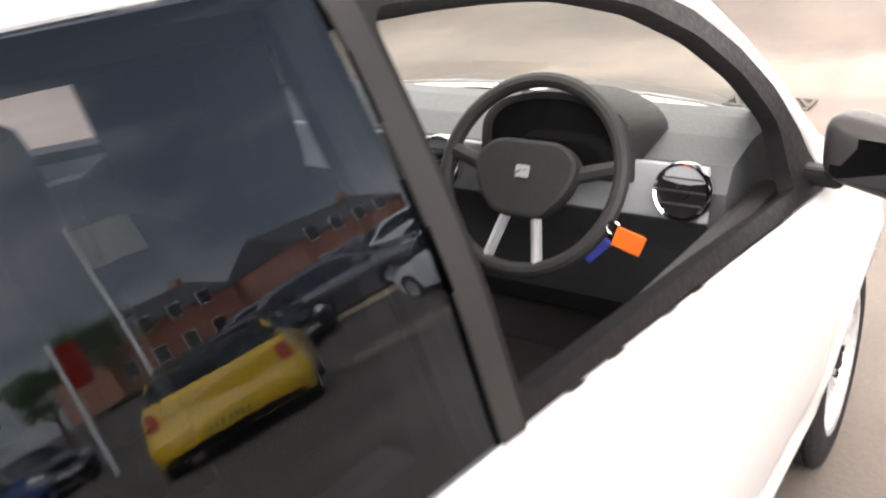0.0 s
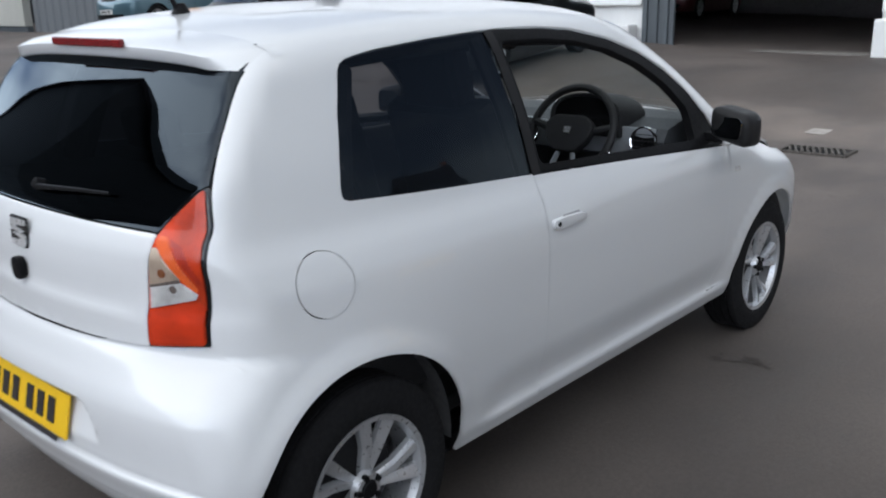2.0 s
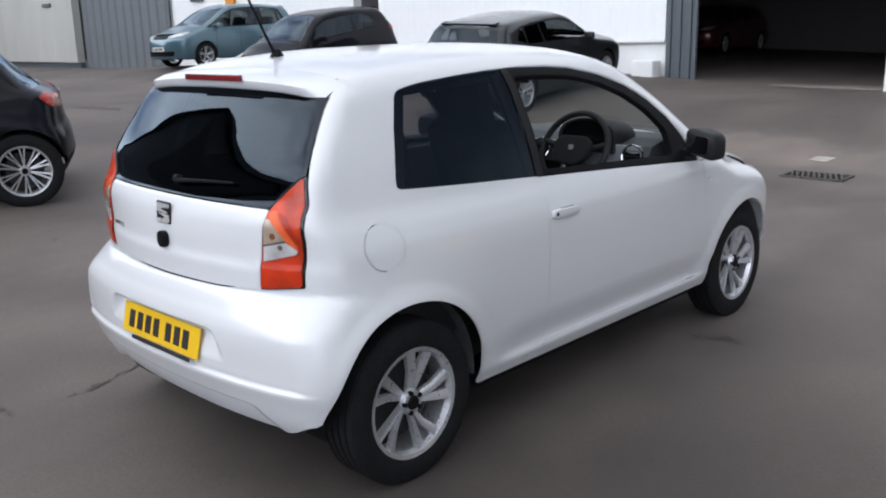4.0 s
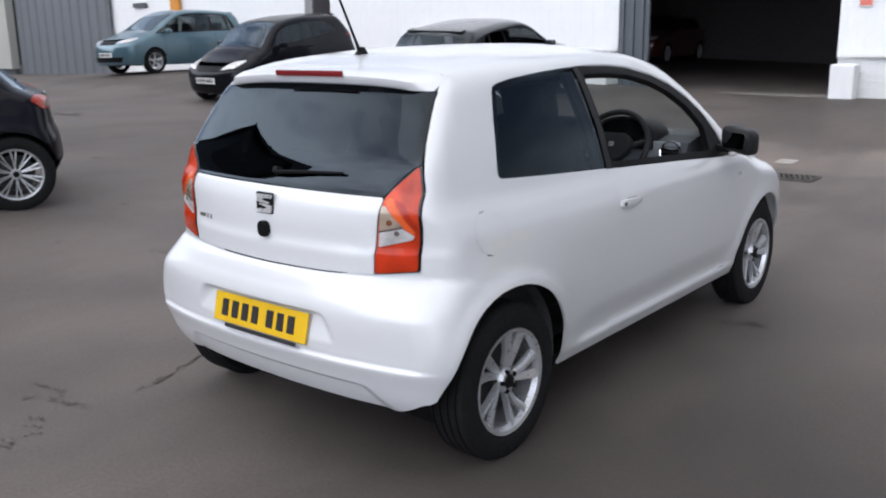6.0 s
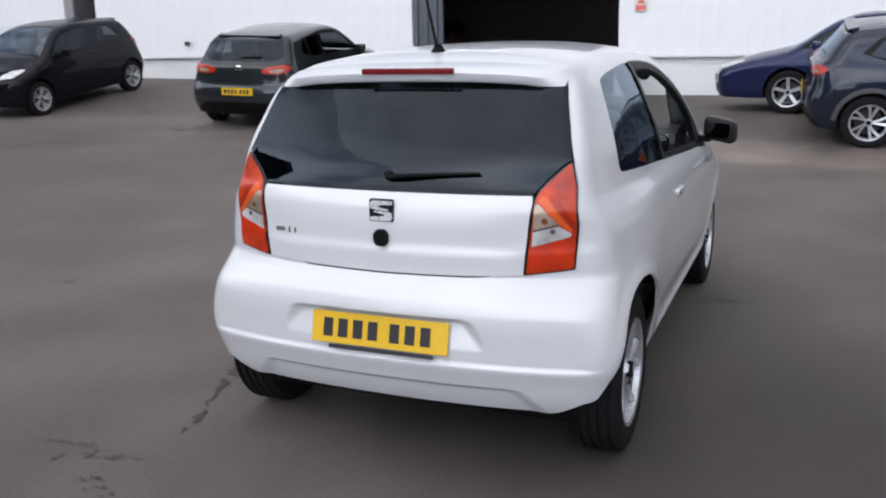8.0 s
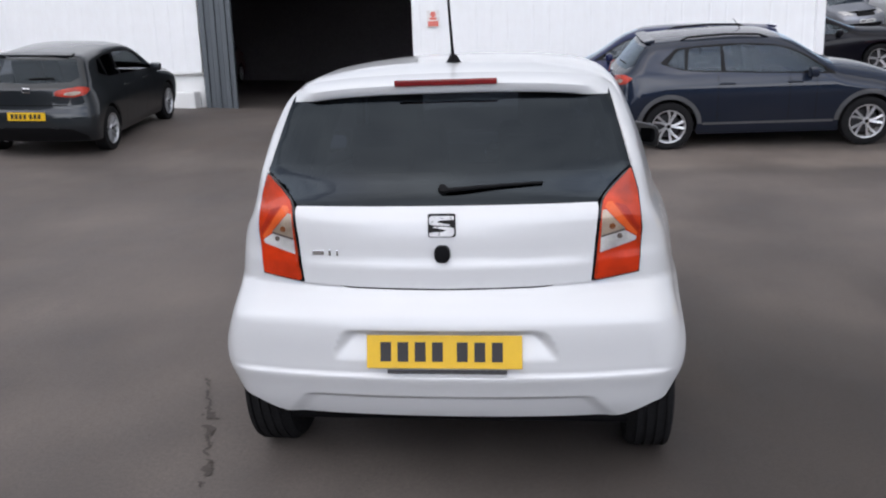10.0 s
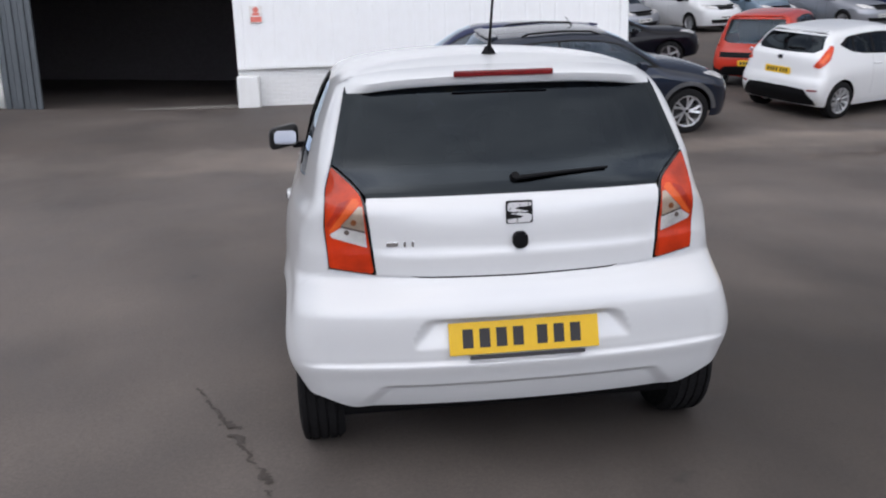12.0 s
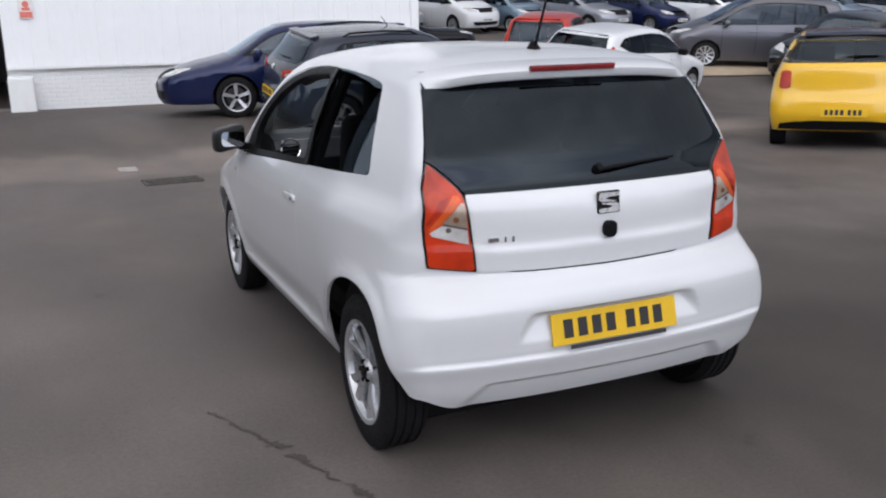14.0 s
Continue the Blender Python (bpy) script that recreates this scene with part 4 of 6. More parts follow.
    for sx in (1, -1):
        for wyy in (0.535, 2.95):
            w = wheel(car, sx * 0.703, wyy, 0.292, 0.172, 0.197, "pairs")
            for k in range(5):
                e = 2 * math.pi * (k + 0.5) / 5 - 0.05
                nut = bolt if bolt else part("wheel_bolt", lathe([(0.0001, 0.007), (0.0085, 0.006), (0.0095, -0.007)], 10), BLACK_TRIM)
                o = nut if not bolt else new("wheel_bolt", bolt.data)
                bolt = nut
                o.parent = w
                o.matrix_basis = pose(0.070, 0.037 * math.cos(e), 0.037 * math.sin(e))
    cabin(car)
    return car


def cabin(car):
    part("underbody", box((1.30, 2.9, 0.12), (0, 1.75, 0.215), bevel=0.02), BLACK_TRIM, car)
    # wider slab added below the floor to deepen the shade under the car
    part("shading_floor_pan", box((1.42, 1.62, 0.06), (0, 1.735, 0.232), bevel=0.02), BLACK_TRIM, car)
    part("cabin_floor", box((1.36, 1.95, 0.05), (0, 1.55, 0.34), bevel=0.01), CABIN, car)
    part("boot_trim", box((1.02, 0.45, 0.40), (0, 0.46, 0.60), bevel=0.04), CABIN, car)
    part("parcel_shelf", box((1.08, 0.42, 0.03), (0, 0.50, 0.985), (-3, 0, 0), bevel=0.01), CABIN, car)
    part("bulkhead", box((1.34, 0.08, 0.55), (0, 2.62, 0.60), bevel=0.02), CABIN, car)
    for sg in (1, -1):
        part("door_card", box((0.05, 1.15, 0.50), (sg * 0.69, 1.86, 0.66), (0, 0, 0), bevel=0.02), CABIN, car)
        part("side_trim", box((0.05, 0.66, 0.52), (sg * 0.655, 0.90, 0.70), (0, 0, 0), bevel=0.02), CABIN, car)
        # front seats, built as one shape each with its headrest
        sx = sg * 0.34
        part("seat_base", box((0.46, 0.50, 0.20), (sx, 1.72, 0.50), (6, 0, 0), bevel=0.07, segs=3), FABRIC, car, smooth=True)
        bm = box((0.44, 0.13, 0.62), (0, 0, 0.31), bevel=0.055, segs=3)
        box_bm(bm, (0.25, 0.11, 0.21), (0, 0.0, 0.70), (0, 0, 0), 0.05, 3)
        part("seat_back", bm, FABRIC, car, smooth=True).matrix_basis = pose(sx, 1.50, 0.57, 17)
        hb = part("rear_seat_back", box((0.56, 0.14, 0.52), (0, 0, 0.26), bevel=0.06, segs=3), FABRIC, car, smooth=True)
        hb.matrix_basis = pose(sg * 0.29, 0.84, 0.52, 18)
        rh = part("rear_headrest", box((0.24, 0.08, 0.13), bevel=0.035, segs=3), FABRIC, car, smooth=True)
        rh.matrix_basis = pose(sg * 0.29, 0.66, 1.10, 12)
    panel("headliner", WHITE_SHAPE, "top", dense([(-0.56, 0.56), (0.56, 0.56), (0.56, 1.98), (-0.56, 1.98)], 0.06), CABIN, car, step=0.08, lift=-0.04)
    for sg in (1, -1):
        ys = np.linspace(0.62, 2.0, 15)
        edge = WHITE_SHAPE.project("right", ys, np.array([float(WHITE_SHAPE.roof(v)) - 0.085 for v in ys]))
        part("roof_rail_trim", tube([(sg * (x - 0.075), v, z - 0.035) for x, v, z in edge], 0.035, 10), CABIN, car, smooth=True)
        foot = WHITE_SHAPE.project("right", np.array([1.27, 1.25, 1.23]), np.array([0.93, 1.16, 1.36]))
        part("pillar_trim", tube([(sg * (x - 0.055), v, z) for x, v, z in foot], 0.026, 10), CABIN, car, smooth=True)
        foot = WHITE_SHAPE.project("right", np.array([0.58, 0.63, 0.69]), np.array([0.98, 1.17, 1.31]))
        part("pillar_trim", tube([(sg * (x - 0.09), v, z) for x, v, z in foot], 0.05, 10), CABIN, car, smooth=True)
    part("rear_bench", box((1.14, 0.45, 0.18), (0, 1.02, 0.48), bevel=0.06, segs=3), FABRIC, car, smooth=True)
    # dashboard
    prof = [(2.68, 0.50), (2.70, 0.985), (2.52, 1.005), (2.36, 1.0), (2.245, 0.975), (2.215, 0.93), (2.225, 0.86), (2.29, 0.78), (2.38, 0.60), (2.50, 0.50)]
    bm = bmesh.new()
    a = [bm.verts.new((-0.66, y, z)) for y, z in prof]
    b = [bm.verts.new((0.66, y, z)) for y, z in prof]
    for i in range(len(prof)):
        j = (i + 1) % len(prof)
        bm.faces.new((a[i], a[j], b[j], b[i]))
    bm.faces.new(a[::-1])
    bm.faces.new(b)
    bmesh.ops.recalc_face_normals(bm, faces=bm.faces)
    part("dashboard", bm, DASH_TOP, car)
    part("dash_panel", box((1.26, 0.014, 0.11), (0, 2.212, 0.925), (4, 0, 0), bevel=0.005), DASH_SILVER, car, "silver-grey dashboard panel")
    arch = [(-0.165, -0.07)] + [(0.165 * -math.cos(q), 0.095 * math.sin(q) ** 0.8) for q in np.linspace(0.05, math.pi - 0.05, 18)] + [(0.165, -0.07)]
    hood = part("instrument_hood", prism(arch, 0.20, bevel=0.012), CABIN, car, smooth=True)
    hood.matrix_basis = pose(0.325, 2.385, 0.985, 84)
    part("dial_face", prism([(x * 0.82, z * 0.8) for x, z in arch], 0.004), GLOSS_BLACK, hood).matrix_basis = pose(0, 0.004, 0.199)
    for vx in (0.585, -0.585, 0.05):
        v = part("air_vent", lathe([(0.044, 0.004), (0.048, 0.016), (0.053, 0.018), (0.056, 0.012), (0.056, -0.01)], 32, "z"), CHROME, car, "chrome-ringed round air vent", smooth=True)
        v.matrix_basis = pose(vx, 2.205, 0.930, 78)
        part("vent_core", lathe([(0.0001, 0.010), (0.012, 0.010), (0.014, 0.004), (0.046, 0.006)], 24, "z"), BLACK_TRIM, v)
        for q in (-0.024, 0.0, 0.024):
            part("vent_blade", box((2 * math.sqrt(0.044 ** 2 - q * q), 0.003, 0.010), (0, q, 0.008)), CABIN, v)
    # steering wheel
    st = empty("steering_wheel")
    st.parent = car
    st.matrix_basis = pose(0.315, 2.11, 0.955, 64)
    ring = [(0.185 * math.cos(a), 0.185 * math.sin(a), 0) for a in np.linspace(0, 2 * math.pi, 40, endpoint=False)]
    part("wheel_rim", tube(ring, 0.0155, 10, closed=True), CABIN, st, smooth=True)
    hub = part("wheel_hub", prism(rounded([(-0.095, -0.035), (-0.05, -0.085), (0.05, -0.085), (0.095, -0.035), (0.112, 0.025), (0.07, 0.062), (-0.07, 0.062), (-0.112, 0.025)], 0.025), 0.04, bevel=0.008), CABIN, st)
    hub.matrix_basis = pose(0, 0, -0.01)
    part("hub_badge", prism(rounded([(-0.014, -0.012), (0.014, -0.012), (0.014, 0.012), (-0.014, 0.012)], 0.004), 0.003), CHROME_LIGHT, hub).matrix_basis = pose(0, 0.0, 0.040)
    for x0, y0, x1, y1, mt in ((0.07, 0.0, 0.172, 0.03, CABIN), (-0.07, 0.0, -0.172, 0.03, CABIN), (0.030, -0.07, 0.055, -0.172, DASH_SILVER), (-0.030, -0.07, -0.055, -0.172, DASH_SILVER)):
        part("wheel_spoke", tube([(x0, y0, 0.0), (x1, y1, 0.0)], 0.016 if mt is CABIN else 0.011, 8), mt, st)
    part("steering_column", tube([(0.30, 2.13, 0.955), (0.30, 2.34, 0.87)], 0.035, 12), CABIN, car)
    # keys with an orange tag
    tag = part("key_tag", box((0.055, 0.004, 0.038), bevel=0.0015), ORANGE, car, "orange key tag")
    tag.matrix_basis = pose(0.535, 2.07, 0.868, 0, 20, 10)
    part("key_fob", box((0.018, 0.008, 0.06), bevel=0.003), BLUE_TAG, tag).matrix_basis = pose(-0.045, 0.01, -0.045, 0, 25, 0)
    part("key_ring", tube([(0.012 * math.cos(a), 0, 0.012 * math.sin(a)) for a in np.linspace(0, 6.28, 16, endpoint=False)], 0.0016, 6, closed=True), CHROME, tag).matrix_basis = pose(-0.034, 0.0, 0.012)
    # inner mirror
    im = part("inner_mirror", box((0.21, 0.03, 0.06), bevel=0.012), CABIN, car)
    im.matrix_basis = pose(0, 2.05, 1.30, 0, 0, -15)


white_car()


# ---- building ----
def wall_paint(name, color, stain=0.1):
    m, n, l, b = material(name)
    f = noise_node(n, l, 0.6, 6, 0.6, stretch=(1, 1, 0.25))
    g = noise_node(n, l, 9, 6, 0.6, stretch=(1, 1, 0.4))
    base = ramp(n, l, f, [(0.3, tuple(c * (1 - stain) for c in color)), (0.7, color)])
    base = mix(n, l, base, ramp(n, l, g, [(0.35, (0.94, 0.93, 0.91)), (0.7, (1.02, 1.02, 1.02))]), 0.45, "MULTIPLY")
    l.new(base, b.inputs["Base Color"])
    set_in(b, Roughness=0.6)
    bump(n, l, g, 0.15, 0.003, b)
    return m


CLADDING = wall_paint("white_cladding", (0.86, 0.87, 0.88), 0.05)
PLINTH = wall_paint("white_painted_brick", (0.82, 0.825, 0.82), 0.12)
GREY_METAL = wall_paint("grey_sheet_metal", (0.16, 0.175, 0.19), 0.2)
DARK_METAL = wall_paint("dark_grey_post", (0.10, 0.115, 0.13), 0.2)
GARAGE_DARK = plain("garage_interior", (0.15, 0.138, 0.15), 0.9)
CONCRETE = plain("pale_concrete", (0.15, 0.138, 0.125), 0.85, scale=5, vary=0.2, relief=0.003)
WALL_Y = 15.0


def cladding_sheet(w, h, pitch=0.30):
    """Profiled sheet, ribs upright, standing on z 0 and centred on x."""
    bm = bmesh.new()
    xs = [(-w / 2, 0)]
    k = -w / 2 + pitch / 2
    while k < w / 2 - 0.06:
        xs += [(k - 0.022, 0), (k - 0.014, 0.005), (k + 0.014, 0.005), (k + 0.022, 0)]
        k += pitch
    xs.append((w / 2, 0))
    lo = [bm.verts.new((x, -y, 0)) for x, y in xs]
    hi = [bm.verts.new((x, -y, h)) for x, y in xs]
    for i in range(len(xs) - 1):
        bm.faces.new((lo[i], lo[i + 1], hi[i + 1], hi[i]))
    back = [bm.verts.new(p) for p in ((-w / 2, 0.05, 0), (w / 2, 0.05, 0), (w / 2, 0.05, h), (-w / 2, 0.05, h))]
    bm.faces.new((back[1], back[0], back[3], back[2]))
    bm.faces.new((lo[0], hi[0], back[3], back[0]))
    bm.faces.new((lo[-1], back[1], back[2], hi[-1]))
    bm.faces.new([*hi, back[2], back[3]])
    bmesh.ops.recalc_face_normals(bm, faces=bm.faces)
    return bm


def wall_run(name, x0, x1, z0, ledge, top, label):
    """Painted brick plinth below profiled sheets."""
    root = tagged(empty(name), label, "wall", kind="structure")
    part("core", box((x1 - x0, 0.22, top - z0), ((x0 + x1) / 2, WALL_Y + 0.19, (top + z0) / 2)), PLINTH, root)
    part("ledge", box((x1 - x0 - 0.01, 0.06, 0.03), ((x0 + x1) / 2, WALL_Y + 0.005, ledge + 0.005), bevel=0.006), PLINTH, root)
    n = max(1, round((x1 - x0) / 1.05))
    w = (x1 - x0) / n
    data = part("cladding_panel", cladding_sheet(w - 0.001, top - ledge - 0.03), CLADDING, root)
    mesh = data.data
    for i in range(n):
        o = data if i == 0 else new("cladding_panel", mesh)
        o.parent = root
        o.matrix_basis = pose(x0 + w * (i + 0.5), WALL_Y + 0.02, ledge + 0.028)
    return root


TOP = 7.2
wall_run("wall_east", -2.30, 5.43, 0.20, 1.05, TOP, "white profiled metal wall over white painted brick plinth")
wall_run("wall_middle", -15.2, -6.66, 0.20, 1.17, TOP, "white profiled metal wall over white painted brick plinth")
wall_run("wall_west", -26.2, -16.2, 0.1, 1.35, TOP, "white profiled metal wall over white painted brick plinth")


def brick_courses(name, x0, x1, z0, z1):
    """Bricks of the plinth, painted over, one mesh shared by all."""
    root = bpy.data.objects[name]
    bm = box((0.218, 0.03, 0.068), bevel=0.006, segs=1)
    first = part("brick", bm, PLINTH, root)
    row, k, count = z0, 0, 0
    while row < z1 - 0.03:
        x = x0 + 0.115 + (0.11 if k % 2 else 0)
        while x < x1 - 0.1:
            o = first if count == 0 else new("brick", first.data)
            o.parent = root
            o.matrix_basis = pose(x, WALL_Y + 0.087 + random.uniform(-0.002, 0.002), row + 0.036)
            x += 0.226
            count += 1
        row += 0.076
        k += 1


gable = tagged(empty("wall_gable"), "white end wall of the workshop", "wall", kind="structure")
part("core", box((0.22, 16, TOP - 0.1), (5.32, WALL_Y + 8.32, TOP / 2 + 0.1)), CLADDING, gable)
part("corner_trim", box((0.16, 0.10, TOP - 1.1), (5.36, WALL_Y - 0.015, TOP / 2 + 0.55), bevel=0.01), CLADDING, gable)
tagged(part("door_header", box((4.40, 0.30, TOP - 4.3), (-4.48, WALL_Y + 0.16, 4.3 + (TOP - 4.3) / 2)), CLADDING), "white metal wall over the workshop door", "wall", kind="structure")
bm = box((33.5, 17.4, 0.25), (-10.4, WALL_Y + 8.5, TOP + 0.14))
tagged(part("roof_slab", bm, GREY_METAL), "grey sheet roof of the workshop", "roof", kind="structure")
# dark doorway posts and inside
post = tagged(empty("sliding_door"), "dark grey ribbed sliding door drawn back beside the opening", "door")
for i in range(6):
    part("slat", box((0.10, 0.07, 4.2), (-6.60 + 0.11 * i + 0.055, WALL_Y - 0.035 + (0.03 if i % 2 else 0), 2.35), bevel=0.012), DARK_METAL, post)
ins = tagged(empty("workshop_inside"), "dark inside of the workshop seen through the open door", "interior", kind="structure")
part("back_wall", box((13.2, 0.2, 6.8), (-5.5, WALL_Y + 13.5, 3.5)), GARAGE_DARK, ins)
part("side_wall", box((0.2, 13, 6.8), (-12.1, WALL_Y + 6.9, 3.5)), GARAGE_DARK, ins)
part("side_wall", box((0.2, 13, 6.8), (1.0, WALL_Y + 6.9, 3.5)), GARAGE_DARK, ins)
part("inner_ceiling", box((13.2, 13, 0.1), (-5.5, WALL_Y + 6.9, 6.6)), GARAGE_DARK, ins)
part("threshold", box((4.3, 0.5, 0.06), (-4.2, WALL_Y + 0.1, 0.34), bevel=0.01), CONCRETE, ins)
# block at the foot of the right jamb
for x, w, h in ((-2.10, 0.42, 0.62), (-6.98, 0.50, 0.50)):
    tagged(part("jamb_block", box((w, 0.34, h), (x, WALL_Y - 0.15, 0.31 + h / 2), bevel=0.04), PLINTH), "white painted concrete guard block at the door jamb", "guard block", group="guard blocks")
# passage and west parts
psg = tagged(empty("passage"), "dark narrow doorway in the white wall", "doorway", kind="structure")
part("back_wall", box((1.4, 0.1, 5.2), (-15.7, WALL_Y + 7.2, 2.9)), GARAGE_DARK, psg)
part("side_wall", box((0.08, 7.1, 5.2), (-15.22, WALL_Y + 3.85, 2.9)), GARAGE_DARK, psg)
part("side_wall", box((0.08, 7.1, 5.2), (-16.18, WALL_Y + 3.85, 2.9)), GARAGE_DARK, psg)
part("inner_ceiling", box((1.04, 7.1, 0.08), (-15.7, WALL_Y + 3.85, 5.5)), GARAGE_DARK, psg)
part("header", box((1.02, 0.25, 1.6), (-15.7, WALL_Y + 0.18, TOP - 0.8)), CLADDING, psg)
gate = tagged(empty("sheet_fence"), "grey corrugated metal sheet fence between white walls", "fence")
gx = np.arange(-32.3, -26.2, 0.60)
for x in gx:
    bm = bmesh.new()
    pr = [(-0.302, 0), (-0.20, 0), (-0.12, 0.06), (0.12, 0.06), (0.20, 0), (0.302, 0)]
    lo = [bm.verts.new((a, -b, 0)) for a, b in pr]
    hi = [bm.verts.new((a, -b, 4.6)) for a, b in pr]
    for i in range(5):
        bm.faces.new((lo[i], lo[i + 1], hi[i + 1], hi[i]))
    back = [bm.verts.new(q) for q in ((-0.302, 0.03, 0), (0.302, 0.03, 0), (0.302, 0.03, 4.6), (-0.302, 0.03, 4.6))]
    bm.faces.new((back[1], back[0], back[3], back[2]))
    bm.faces.new([*hi, back[2], back[3]])
    bmesh.ops.recalc_face_normals(bm, faces=bm.faces)
    part("sheet", bm, GREY_METAL, gate).matrix_basis = pose(x + 0.3, WALL_Y - 0.1, 0.26)
tagged(part("wall_far_west", box((16, 0.3, 6), (-40.4, WALL_Y - 0.3, 3.54)), wall_paint("weathered_white", (0.50, 0.50, 0.46), 0.2)), "white wall beyond the sheet fence", "wall", kind="structure")
# shaded plinth under the wall; the shade is put into its dark colour
tagged(part("wall_far_west_shaded_foot", box((16, 0.2, 0.55), (-40.4, WALL_Y - 0.25, 0.27)), DARK_METAL), "base below the white wall, its shade put in as dark colour", "wall base", kind="structure")
for x, z in ((-24.0, 2.64), (-34.6, 2.8)):
    v = tagged(part("wall_vent", box((0.75, 0.06, 0.14), (x, WALL_Y - 0.03 - (0.45 if x < -30 else 0), z), bevel=0.01), DARK_METAL), "dark slotted wall vent", "vent", group="wall vents")
tagged(part("orange_post", box((0.45, 0.10, 2.2), (-22.0, WALL_Y - 0.06, 3.4), bevel=0.02), plain("orange_paint", (0.62, 0.25, 0.03), 0.6)), "orange painted board on the white wall", "board")
# warning sign
sg_ = tagged(part("warning_sign", box((0.24, 0.012, 0.32), (-1.88, WALL_Y - 0.006, 2.06), bevel=0.003), plain("sign_white", (0.75, 0.72, 0.70), 0.5)), "white and red warning sign on the wall", "sign")
SIGN_RED = plain("sign_red", (0.66, 0.17, 0.13), 0.5)
ring = [(0.055 * math.cos(k * 0.3927), 0.055 * math.sin(k * 0.3927)) for k in range(16)]
part("sign_disc", prism(ring, 0.004), SIGN_RED, sg_).matrix_basis = pose(-1.88, WALL_Y - 0.012, 2.145, 90)
for z, h, w in ((0.005, 0.05, 0.13), (-0.09, 0.10, 0.20)):
    part("sign_bar", box((w, 0.004, h), (-1.88, WALL_Y - 0.0145, 2.06 + z)), SIGN_RED, sg_)
tagged(part("wall_spout", lathe([(0.05, -0.08), (0.055, 0.0), (0.04, 0.02), (0.0001, 0.02)], 16, "y"), DARK_METAL), "small dark pipe outlet in the wall", "pipe outlet").matrix_basis = pose(-12.45, WALL_Y - 0.03, 1.49)


# ---- drain, marks ----
def drain():
    z = ground_at(-0.58, 7.54)
    d = tagged(empty("drain_grate", pose(-0.58, 7.54, z, 0, 0, 2) @ Matrix.Diagonal((0.68, 0.85, 1, 1))), "rusty iron drain grate in the asphalt", "drain")
    RUST = plain("rusty_iron", (0.085, 0.075, 0.066), 0.8, metal=0.2, vary=0.4, scale=30)
    # flat black slab stands in for the shade of the pit below the bars
    part("pit_shade", box((0.82, 0.40, 0.01), (0, 0, 0.004)), BLACK_TRIM, d)
    for y in (-0.205, 0.205):
        part("frame", box((0.90, 0.04, 0.03), (0, y, 0.006), bevel=0.004), RUST, d)
    for x in (-0.43, 0.43):
        part("frame", box((0.04, 0.37, 0.03), (x, 0, 0.006), bevel=0.004), RUST, d)
    for i in range(10):
        part("grate_bar", box((0.035, 0.37, 0.030), (-0.36 + 0.08 * i, 0, 0.012), (0, 0, 24), bevel=0.003), RUST, d)


drain()


# ---- parked cars ----
def car_shape(L, W, H, belt_r, belt_f, hood, base, head, rr, slope):
    """A hatchback outline from a few sizes: base and head are the windscreen's foot and top along y, rr the roof's rear end."""
    h = W / 2
    width = curve_through((0.15, h * 0.92), (0.3, h * 0.97), (0.55, h * 0.995), (0.7, h), (belt_f - 0.12, h * 0.985), (belt_f, h * 0.945), (H * 0.8, h * 0.83), (H * 0.94, h * 0.73), (H + 0.05, h * 0.62))
    tail = curve_through((0.15, 0.16), (0.3, 0.06), (0.45, 0.0), (0.6, 0.015), (0.72, 0.06), (belt_r - 0.06, 0.10), (belt_r + 0.03, 0.10 + slope), (H * 0.93, rr), (H + 0.05, rr + 0.3))
    roof = curve_through((rr - 0.2, H * 0.93), (rr + 0.15, H * 0.965), (rr + 0.7, H * 0.99), ((rr + head) / 2 + 0.3, H), (head - 0.1, H * 0.985), (head + 0.15, H * 0.945), (base, hood + 0.03), (base + 0.12, hood), (L - 0.55, hood - 0.09), (L - 0.18, hood - 0.22), (L, hood - 0.36))
    nose = curve_through((0.15, L - 0.12), (0.3, L - 0.02), (0.5, L), (hood - 0.25, L - 0.05), (hood - 0.1, L - 0.22), (hood + 0.05, L - 0.6))

    def taper(y, z):
        return 1 - 0.04 * np.clip((0.9 - y) / 0.6, 0, 2) ** 2 * ease(z, 0.5, 0.9) - 0.05 * np.clip((y - (L - 0.9)) / 0.8, 0, 2) ** 2

    return Shape(L, width, tail, roof, nose, taper, crown=(0.10, 0.14), roof_crown=(0.07, 0.16), nose_crown=(0.22, 0.2), soft=0.08, turn=(1.0, base - 0.15))


